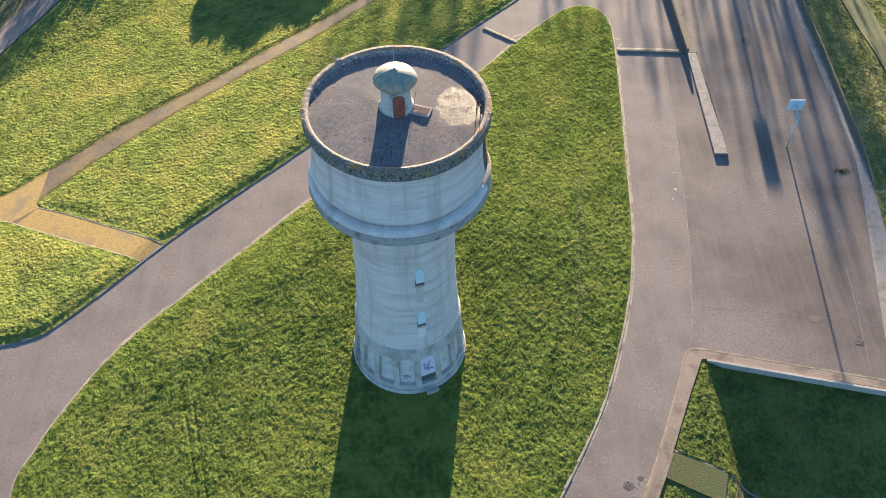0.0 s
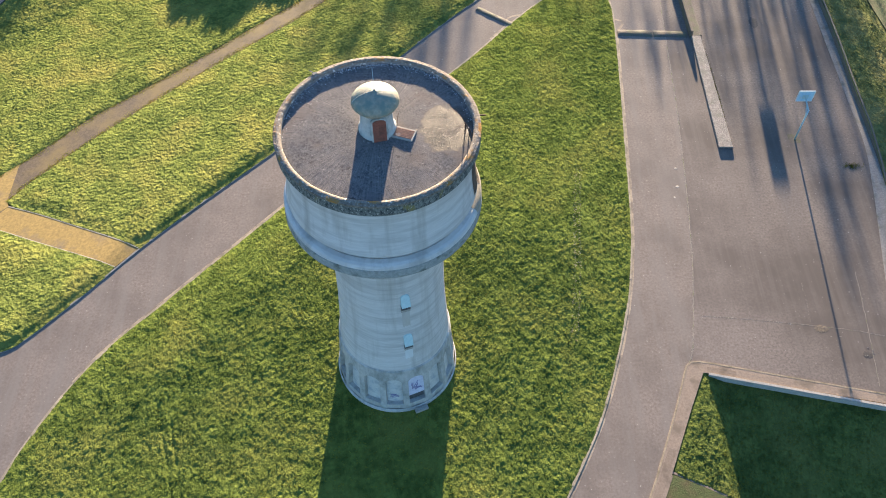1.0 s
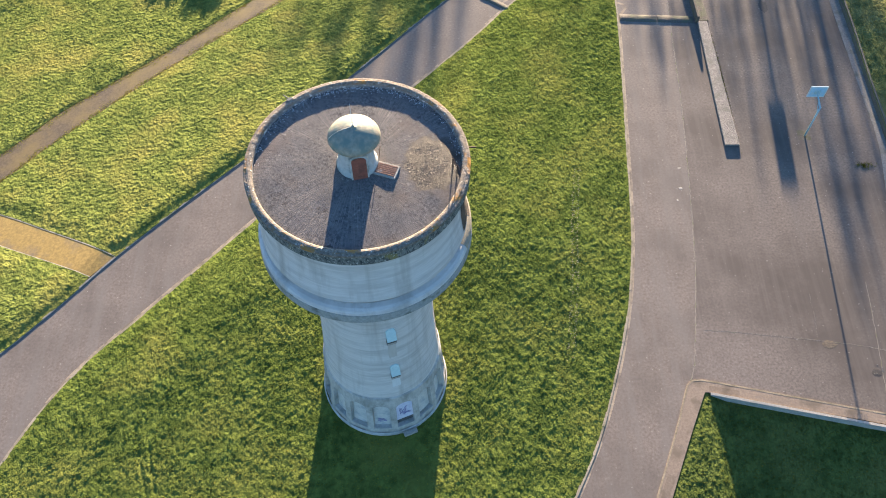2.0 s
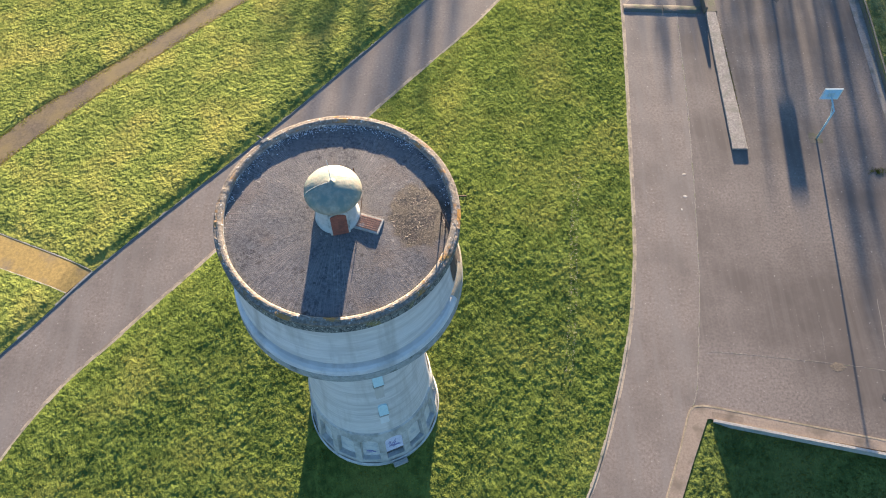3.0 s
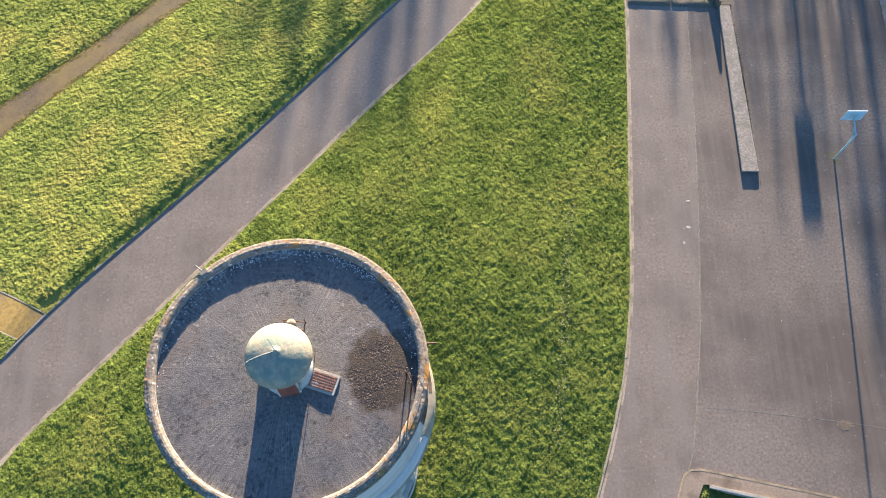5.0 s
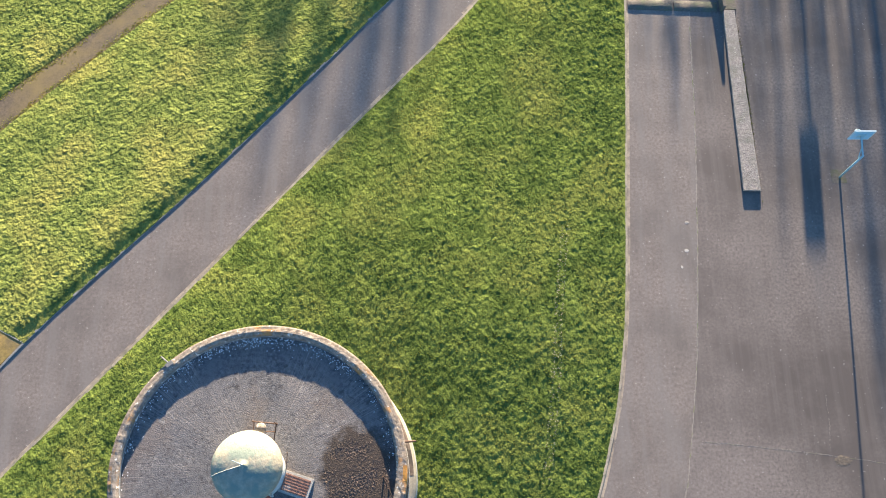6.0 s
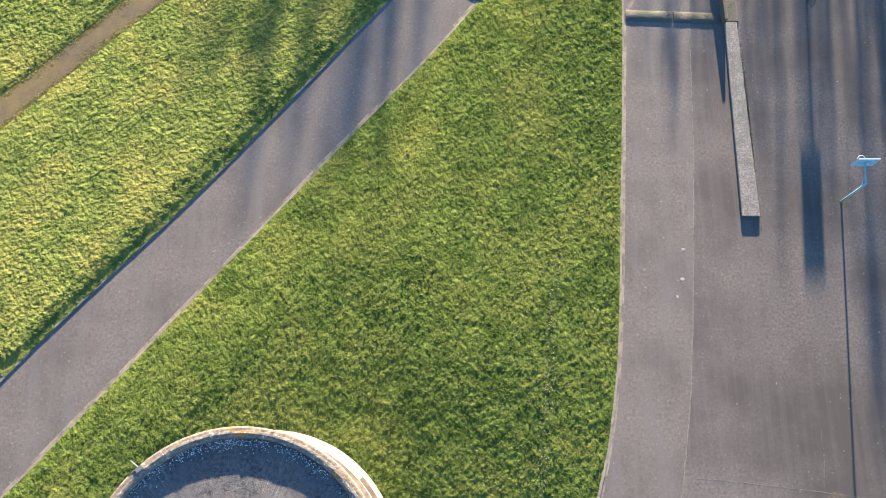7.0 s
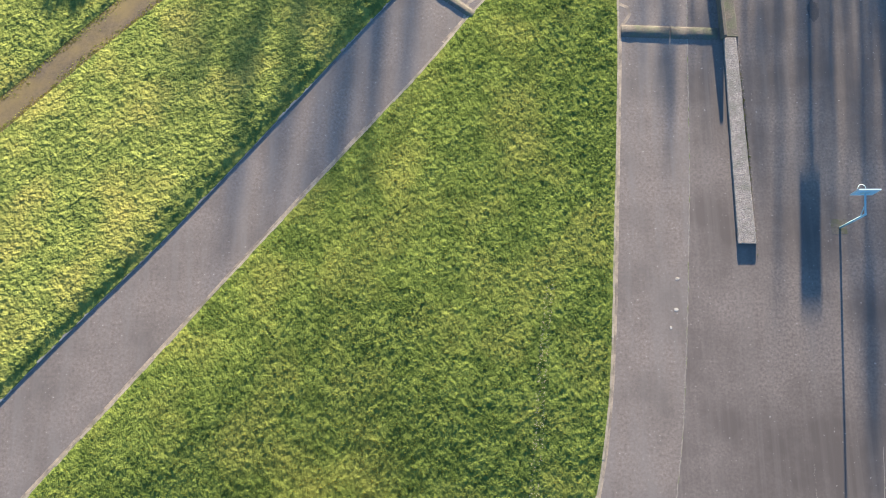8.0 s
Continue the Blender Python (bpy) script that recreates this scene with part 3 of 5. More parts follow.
PATH_N = smooth_line([(-62, 41), (-46, 43.3), (-37.0, 48.2), (-35.1, 49.9), (-32.5, 52.6), (-29.5, 56.2), (-27.3, 58.2), (-25.2, 60.1), (-22.9, 62.1), (-20.5, 64.4), (-17.3, 67.5), (-13.8, 70.8), (-9.5, 75.0), (1, 86)])
PATH_S = smooth_line([(-33.2, 46.9), (-32.2, 48.6), (-30.8, 50.4), (-29.3, 52.3), (-26.6, 55.3), (-24.5, 57.5), (-22.3, 59.7), (-20.1, 61.8), (-17.9, 63.9), (-15.9, 65.7), (-12.9, 68.4), (-10.4, 71.1), (-7.2, 74.6), (3, 85)])
STUB_N = smooth_line([(-32.9, 46.4), (-30.1, 45.3), (-26.9, 43.85), (-23.7, 42.4), (-21.25, 41.2)])
STUB_S = smooth_line([(-62, 36.5), (-46, 39.6), (-38.5, 44.6), (-35.7, 45.1), (-33.0, 44.0), (-29.1, 42.3), (-26.0, 41.0), (-22.65, 39.55)])
JOINT = smooth_line([(21.9, 84), (21.0, 72), (20.5, 64), (20.05, 55.5), (19.5, 48.6), (18.85, 42.0), (18.3, 38.0), (17.4, 33.0), (16.95, 31.8)])
FOOT_OUT = smooth_line([(-2, -8), (12.2, 21.0), (13.85, 24.5), (15.6, 28.6), (16.55, 31.1), (16.82, 31.72), (17.4, 31.85), (18.2, 31.72), (29.8, 29.3), (46, 26.1)])
FOOT_IN = smooth_line([(-1.2, -8.3), (13.1, 20.9), (14.6, 24.2), (16.35, 28.1), (17.72, 31.0)])
COURT_E = smooth_line([(34.95, 84), (34.7, 73), (34.5, 64), (34.4, 56.5), (34.3, 51.2), (33.6, 46.7), (32.9, 43.1), (31.2, 34.5), (30.2, 29.25)])
BANK = smooth_line([(35.7, 84), (35.4, 73), (35.3, 64), (35.05, 57), (34.95, 52), (34.75, 48), (34.0, 42), (32.2, 33), (31.6, 29.0)])


def hill(x, y):
    """West of the west road the ground falls away evenly."""
    x, y = np.asarray(x, float), np.asarray(y, float)
    d = -0.755 * (x + 21.2) + 0.655 * (y - 41.1)
    d = np.where(d > 0.1, np.minimum(d, edge_of(x, y, KERB_W[::10] + KERB_W[::-10])[0] + np.clip(y - 80, 0, 60)), 0)
    return -np.minimum(0.145 * np.clip(d - 1.2, 0, None), 4.5)


def green_base(x, y):
    d = edge_of(np.asarray(x, float), np.asarray(y, float), GREEN)[0]
    crest = np.exp(-((np.asarray(y, float) - 51 + 8 * ease((np.asarray(x, float) + 1) / 6)) / 11.5) ** 2) * np.clip(d / 9, 0, 1)
    high = 0.02 + 0.37 * np.clip(d / 4.5, 0, 1) ** 0.8 + 0.28 * crest - 0.018 * np.clip(42 - np.asarray(y, float), 0, 24) * np.clip(d / 5, 0, 1)
    return np.maximum(high, 0.02 + 0.06 * np.clip(d, 0, 1)) + track_dent(np.asarray(x, float), np.asarray(y, float))


TRACKS = ([(-17.6, 29.0), (-17.27, 28.1), (-16.26, 25.15), (-15.26, 22.1), (-14.6, 20.0)], [(-16.5, 27.8), (-16.21, 26.84), (-15.43, 24.37), (-14.77, 22.29), (-14.1, 20.0)])


def track_dent(x, y):
    """Two shallow trodden grooves across the green."""
    out = np.zeros(np.shape(x))
    near = (x > -19) & (x < -13) & (y > 18) & (y < 31)
    if near.any():
        for line in TRACKS:
            d = edge_of(x[near], y[near], line + line[::-1])[0]
            out[near] -= 0.028 * np.exp(-(d / 0.09) ** 2)
    return out


def hill_base(x, y):
    return 0.04 + hill(x, y)


def yard_base(x, y):
    """The sunken yard south of the court: it falls away from the footway and from the wall, with a step across it."""
    east = np.clip((x - 17.85) / 1.3, 0, 1)
    south = np.clip((30.98 - 0.2117 * (x - 18.1) - y) / 10, 0, 2)
    step = np.where(y < 24.3 - 0.48 * (x - 14.5), 0.05, 0)
    return -0.01 - (0.42 + 1.1 * south) * east - step


def bank_base(x, y):
    return 0.02 + 0.5 * np.clip((y - 47) / 6, 0, 1) - 0.30 * np.clip(x - 36.4, 0, 18) + 0.3 * lattice_noise(x, y, 5.0, 8) * np.clip((x - 36) / 3, 0, 1)


def wall_height(y):
    return 0.05 + 0.55 * min(max((y - 47) / 6, 0), 1)


# ---- ground ----
def build_ground():
    ax = np.concatenate([-np.geomspace(2500, 100, 14), np.arange(-96, 97, 2.0), np.geomspace(100, 2500, 14)])
    X, Y = np.meshgrid(ax, ax + 30)
    Z = np.full(X.shape, -0.12) + 1.5 * (lattice_noise(X, Y, 60, 11) - 0.5) * np.clip((np.hypot(X, Y - 30) - 110) / 100, 0, 1)
    Z = Z + np.where(hill(X, Y) < -0.05, hill(X, Y) - 0.25, 0) - 0.30 * np.clip(X - 37.5, 0, 18) - np.where(X > 37, 0.3, 0)
    low = (X > 2) & (Y < 33)
    Z = np.where(low, -2.6, Z)
    idx = np.arange(X.size).reshape(X.shape)
    f = np.stack([idx[:-1, :-1], idx[:-1, 1:], idx[1:, 1:], idx[1:, :-1]], -1).reshape(-1, 4)
    tagged(new("ground", mesh_from("ground", np.stack([X, Y, Z], -1).reshape(-1, 3), f, M["soil"])), "rough grassy earth out to the horizon", "ground", kind="structure")


build_ground()
tagged(sheet("road", KERB_W + JOINT + [q for q in FOOT_OUT[::-1] if q[0] < 16.9] + [(-40, -12), (-75, 0)], 0.0, M["asphalt"], 0.1),
       "worn greyish-brown asphalt road round the green", "road", kind="structure")
tagged(sheet("court", JOINT + [q for q in FOOT_OUT if q[0] > 17.0 and q[0] < 30.1] + COURT_E[::-1], 0.0, M["court"], 0.1),
       "dark weathered asphalt sports court with patches", "court", kind="structure")
tagged(sheet("path", PATH_N + PATH_S[::-1] + STUB_N + STUB_S[::-1], lambda x, y: 0.02 + float(hill(x, y)), M["gravel_path"], 0.1), "sandy gravel footpath between the lawns", "path", kind="structure")

tagged(sheet("path_stub", [q for q in STUB_N] + [q for q in STUB_S[::-1] if q[0] > -34.5], lambda x, y: 0.026 + float(hill(x, y)), M["ochre"]), "ochre mossy gravel spur from the path to the road", "path", kind="structure")
tagged(sheet("path_junction", [q for q in PATH_N if -46 < q[0] < -33.5] + [(-33.25, 47.0), (-32.9, 46.4)] + [q for q in STUB_S if -46 < q[0] < -34.5][::-1], lambda x, y: 0.03 + float(hill(x, y)), M["ochre"]),
       "ochre mossy gravel where the footpaths meet", "path", kind="structure")
tagged(sheet("lane", [(-36, 98), (-41.7, 79.6), (-45.2, 69.8), (-50.7, 60), (-62, 50.5), (-62, 54), (-53.5, 61.5), (-47.6, 71), (-44.8, 79.6), (-39.5, 98)], lambda x, y: 0.02 + float(hill(x, y)), M["asphalt"], 0.1),
       "narrow grey asphalt lane at the foot of the slope", "lane", kind="structure")

lawn("lawn_green", GREEN, green_base, "lawn round the foot of the tower, gently mounded", keep=((-40, 12), (60, 90)), tall=0.064, grain=0.66, density=45, blade=0.75, turf="lawn_short", leaf="grass_short", seed=11)
lawn("lawn_middle", [q for q in KERB_W if -21.2 <= q[0] < 13] + PATH_S[::-1] + STUB_N[1:-1], hill_base, "lawn between road and gravel path", step=0.065, tall=0.094, grain=0.85, density=26, blade=0.8, lip=0.055, lip_wide=0.7, shoulder=(KERB_W, PATH_S[::-1] + STUB_N), seed=12)
lawn("lawn_corner", [q for q in KERB_W if -61 < q[0] <= -22.9] + STUB_S[::-1], hill_base, "lawn in the corner of road and path", keep=((-38, 28), (0, 60)), step=0.065, tall=0.094, grain=0.85, density=26, blade=0.8, lip=0.055, lip_wide=0.7, shoulder=(KERB_W, STUB_S), seed=13)
lawn("lawn_upper", PATH_N + [(0, 98), (-36, 98), (-41.5, 79.6), (-45.0, 69.8), (-50.5, 60), (-62, 50)], hill_base, "lawn above the gravel path", step=0.08, tall=0.09, grain=1.0, density=22, blade=1.0, keep=((-46, 44), (60, 84)), lip=0.045, seed=14)
lawn("lawn_bank", BANK + [(50, 22), (80, 30), (80, 84)], bank_base, "rough grass bank behind the court", step=0.11, tall=0.09, density=26, blade=1.1, keep=((31, 28), (50, 76)), turf="lawn_dusty", leaf="grass_dusty", seed=15)
lawn("lawn_yard", FOOT_IN + [(18.1, 31.0), (46, 25.2), (60, -10)], yard_base, "lawn in the sunken yard below the court wall", step=0.08, tall=0.075, grain=0.75, blade=1.0, density=50, keep=((10, 16), (34, 32)), turf="lawn_shade", leaf="grass_shade", seed=16)

# ---- kerbs and edgings ----
kerb_w = part("kerb_west", sweep(KERB_W, [(-0.03, -0.1), (0.11, -0.1), (0.11, 0.035), (-0.03, 0.035)]), M["kerb_dark"])
tagged(kerb_w, "low grey concrete kerb with a shaded face along the road", "kerb", kind="structure")
stones("kerb_west", offset_line(KERB_W, 0.05), 1.0, 0.13, 0.045, M["kerb_dark"], kerb_w)
ring = GREEN + [GREEN[0]]
kerb_g = part("kerb_green", sweep(ring, [(-0.05, -0.1), (0.05, -0.1), (0.05, 0.018), (-0.05, 0.018)]), M["kerb_green"])
tagged(kerb_g, "thin pale concrete edging round the green", "kerb", kind="structure")
stones("kerb_green", ring, 1.0, 0.20, 0.032, M["kerb_green"], kerb_g)


def gutter(line, wide, seed, label):
    """Sand washed against the edging, with an uneven outer edge."""
    p = np.array(line)
    reach = wide * (0.7 + 0.5 * lattice_noise(p[:, 0], p[:, 1], 3.0, seed) + 0.12 * lattice_noise(p[:, 0], p[:, 1], 0.6, seed))
    t = np.gradient(p, axis=0)
    t /= np.linalg.norm(t, axis=1)[:, None]
    side = np.stack([-t[:, 1], t[:, 0]], 1)
    outer = p + side * (0.10 + reach)[:, None]
    tagged(sheet("gutter", [tuple(q) for q in p + 0.06 * side] + [tuple(q) for q in outer[::-1]], 0.004, M["gutter"]), label, "gutter", kind="structure")


gutter(smooth_line([q for q in GREEN if q[1] > 30 and q[0] < 2][::4], 0.3), 0.13, 31, "pale sand washed along the west edging of the green")
gutter(smooth_line([q for q in GREEN if 22 < q[1] < 68 and q[0] > 5][::4], 0.3), 0.17, 32, "brownish sand washed along the east edging of the green")
for nm, ln, lab in (("edging_path", STUB_N, "thin concrete edging along the gravel path"), ("edging_stub", [q for q in STUB_S if q[0] > -36], "thin concrete edging beside the corner lawn")):
    tagged(part(nm, sweep(ln, [(-0.04, -0.1), (0.04, -0.1), (0.04, 0.045), (-0.04, 0.045)], lambda x, y: float(hill(x, y))), M["kerb"]), lab, "edging", kind="structure")
# footway along the yard and the court wall
foot = sheet("pavement", [q for q in FOOT_OUT if q[0] < 45] + [(45, 25.5), (18.0, 31.0)] + FOOT_IN[::-1], 0.035, M["slab"], 0.6)
tagged(foot, "brownish concrete footway round the sunken yard", "pavement", kind="structure")
stones("pavement", FOOT_OUT, 0.5, 0.12, 0.040, M["kerb_sand"], foot, jig=0.2)
for ln in ([(9.2, 13.7), (12.62, 20.95), (14.25, 24.35), (16.0, 28.35), (17.05, 30.75)], [(18.0, 31.22), (29.8, 28.86), (44, 26.0)]):
    stones("pavement", ln, 1.9, 0.50, 0.038, M["slab"], foot, piece="paving_slab", gap=0.012, jig=0.12)
# low retaining wall between court and yard
yard_wall = part("wall_yard", sweep([(18.1, 30.98), (24, 29.72), (30, 28.45), (46, 25.1)], [(-0.19, -2.4), (0.0, -2.4), (0.0, 0.06), (-0.19, 0.06)]), M["pale"])
tagged(yard_wall, "pale concrete retaining wall below the court", "wall", kind="structure")
stones("wall_yard", [(18.05, 30.88), (46, 25.0)], 2.4, 0.17, 0.05, M["pale"], yard_wall, z=lambda x, y: 0.055, piece="coping_stone", gap=0.02)
tagged(part("edging_yard", sweep(smooth_line([(14.45, 24.32), (17.2, 23.0), (21.2, 21.0), (30, 17)]), [(-0.06, -2.0), (0.08, -2.0), (0.08, 0.02), (-0.06, 0.02)],
       lambda x, y: float(yard_base(np.array(x), np.array(y + 0.3)))), M["slab"]), "low concrete edging across the sunken yard", "edging", kind="structure")
tagged(sheet("path_yard", smooth_line([(14.4, 24.2), (16.3, 23.35), (18.5, 22.25), (21, 21), (24, 19.5)], 0.25) + smooth_line([(13.45, 22.6), (16.2, 21.2), (19, 19.9), (22, 18.4)], 0.25)[::-1],
       lambda x, y: 0.085 + float(yard_base(np.array(x), np.array(y - 0.4))), M["dry_turf"], 0.3),
       "bare earthy strip across the sunken yard", "path", kind="structure")
tagged(sheet("path_bank", smooth_line([(40.0, 82), (40.2, 72), (40.9, 64), (41.6, 56)], 0.4) + smooth_line([(44, 56), (43.6, 64), (43.4, 72), (43, 82)], 0.4), lambda x, y: 0.13 + float(bank_base(np.array(x), np.array(y))), M["dry_turf"], 0.2),
       "bare trodden dry track along the top of the bank", "path", kind="structure")
# gutter and wall along the bank
tagged(sheet("gutter", COURT_E + BANK[::-1], 0.02, M["dusty"], 0.1), "dusty concrete gutter strip beside the court", "gutter", kind="structure")


def bank_wall():
    pts = [q for q in BANK if q[1] > 46.8]
    bm = bmesh.new()
    rows = []
    for x, y in pts:
        h = wall_height(y)
        rows.append([bm.verts.new(c) for c in ((x, y, -0.1), (x + 0.06, y, h), (x + 0.2, y, h), (x + 0.26, y, -0.1))])
    for a, b in zip(rows, rows[1:]):
        for i in range(3):
            bm.faces.new((a[i], a[i + 1], b[i + 1], b[i]))
    bm.faces.new(rows[0])
    bm.faces.new(rows[-1])
    bmesh.ops.recalc_face_normals(bm, faces=bm.faces)
    return bm


tagged(part("wall_bank", bank_wall(), M["hump"]), "grey concrete retaining wall, tapering, below the grass bank", "wall", kind="structure")
# worn joints in the asphalt
rng = random.Random(5)
for nm, ln, w, lab in (("joint", JOINT, 0.032, "sandy worn joint between road and court"),
                       ("joint", smooth_line([(18.5, 35.35), (21, 35.15), (24, 34.8), (26, 34.55), (28.5, 34.2), (31.1, 33.6)]), 0.012, "pale crack across the court"),
                       ("joint", smooth_line([(30.0, 39), (29.6, 35), (29.0, 30)]), 0.02, "pale weedy crack in the court")):
    fine = smooth_line(ln, 0.25)
    fine = [(x + rng.uniform(-0.03, 0.03), y + rng.uniform(-0.03, 0.03)) for x, y in fine]
    tagged(part(nm, sweep(fine, [(-w, -0.02), (w, -0.02), (w * 0.8, 0.0025), (-w * 0.8, 0.0025)]), M["crack"]), lab, "joint", kind="structure")


def crumbs(line, n, spread, seed, label):
    """Small broken bits of asphalt and grit along a worn line."""
    r = np.random.RandomState(seed)
    p = np.array(smooth_line(line, 0.1))
    q = p[r.randint(0, len(p), n)] + r.normal(0, spread, (n, 2))
    keep = lattice_noise(q[:, 0], q[:, 1], 1.1, seed) > r.uniform(0.1, 0.75, n)
    q = q[keep]
    n = len(q)
    size, a = r.uniform(0.012, 0.04, n), r.uniform(0, 6.283, n)
    v = np.empty((n, 5, 3))
    for i in range(4):
        b = a + 1.5708 * i
        v[:, i] = np.stack([q[:, 0] + size * np.cos(b), q[:, 1] + size * r.uniform(0.6, 1.2, n) * np.sin(b), -0.004 + 0 * b], 1)
    v[:, 4] = np.stack([q[:, 0], q[:, 1], 0.12 * size + 0.003], 1)
    f = (np.arange(n)[:, None, None] * 5 + np.array([[0, 1, 4], [1, 2, 4], [2, 3, 4], [3, 0, 4]])[None]).reshape(-1, 3)
    tagged(new("grit", mesh_from("grit", v.reshape(-1, 3), f, M["crumb"])), label, "grit", kind="stuff")


crumbs(JOINT, 2600, 0.04, 61, "pale grit crumbled along the joint of road and court")
crumbs([(25.95, 38.0), (25.9, 36.4), (25.75, 34.9)], 160, 0.03, 65, "pale grit along a short crack in the court")
crumbs([(18.5, 35.35), (21, 35.15), (24, 34.8), (26, 34.55), (28.5, 34.2), (31.1, 33.6)], 420, 0.03, 62, "pale grit along a crack across the court")
crumbs([(16.3, 66), (15.95, 58.5), (15.4, 51.0), (15.0, 45.2), (14.55, 41.0), (13.7, 36.4), (12.3, 31.7), (10.9, 27.8), (9.2, 24.4)], 1500, 0.05, 63, "brown grit along the edging of the green")
crumbs([(23.72, 64), (23.8, 57), (23.78, 51)], 900, 0.07, 64, "pale grit along the foot of the separator")


# ---- the low wall between road and court ----
def separator():
    thing = empty("kerb_island", "long low rough concrete traffic separator on the asphalt", "kerb")
    line = smooth_line([(22.78, 64.3), (22.70, 58), (22.62, 50.92)], 0.4)
    bm = sweep(line, [(0.0, -0.05), (1.12, -0.05), (1.10, 0.14), (1.04, 0.16), (0.06, 0.16), (0.01, 0.14)])
    r = random.Random(3)
    for v in bm.verts:
        west = 22.62 + 0.16 * (v.co.y - 50.92) / 13.4
        v.co.x = west + (v.co.x - west) * (1 - 0.27 * (v.co.y - 50.92) / 13.4) + r.uniform(-0.012, 0.012)
    part("body", bm, M["sepa"], thing)
    wall = empty("parapet_wall", "low mossy concrete wall continuing the separator", "wall")
    bm = sweep(smooth_line([(22.17, 84), (22.4, 74), (22.62, 64.2)], 0.6), [(0.0, -0.05), (0.23, -0.05), (0.23, 0.66), (0.20, 0.70), (0.03, 0.70), (0.0, 0.66)])
    part("body", bm, M["mossy"], wall)
    strip = empty("verge", "low earthy concrete strip beside the wall, littered with weeds", "kerb")
    bm = sweep(smooth_line([(22.41, 84), (22.64, 74), (22.86, 64.36)], 0.5), [(0.0, -0.05), (0.88, -0.05), (0.86, 0.12), (0.8, 0.14), (0.05, 0.14), (0.0, 0.12)])
    for v in bm.verts:
        v.co += Vector((r.uniform(-0.015, 0.015), 0, r.uniform(-0.01, 0.01)))
    part("body", bm, M["hump"], strip)


separator()


def speed_hump(a, b, width=0.6, height=0.075):
    thing = empty("speed_hump", "low rounded concrete speed hump across the road", "speed hump", "speed humps")
    prof = [(width * (0.5 - i / 8), 0.004 + height * math.sin(math.pi * i / 8) ** 0.7) for i in range(9)] + [(-width / 2, -0.05), (width / 2, -0.05)]
    n = 12
    for lo, hi in ((0.0, 0.50), (0.515, 1.0)):
        line = [(a[0] + (b[0] - a[0]) * (lo + (hi - lo) * i / n), a[1] + (b[1] - a[1]) * (lo + (hi - lo) * i / n)) for i in range(n + 1)]
        bm = sweep(line, prof)
        for v in bm.verts:
            if v.co.z > 0.01:
                v.co.z += 0.014 * noise.noise((v.co.x * 2.1, v.co.y * 2.1, 3.0))
        part("segment", bm, M["hump"], thing, smooth=False)


speed_hump((16.35, 64.85), (22.45, 64.6), 0.85, 0.085)
speed_hump((3.95, 68.2), (6.95, 66.0))


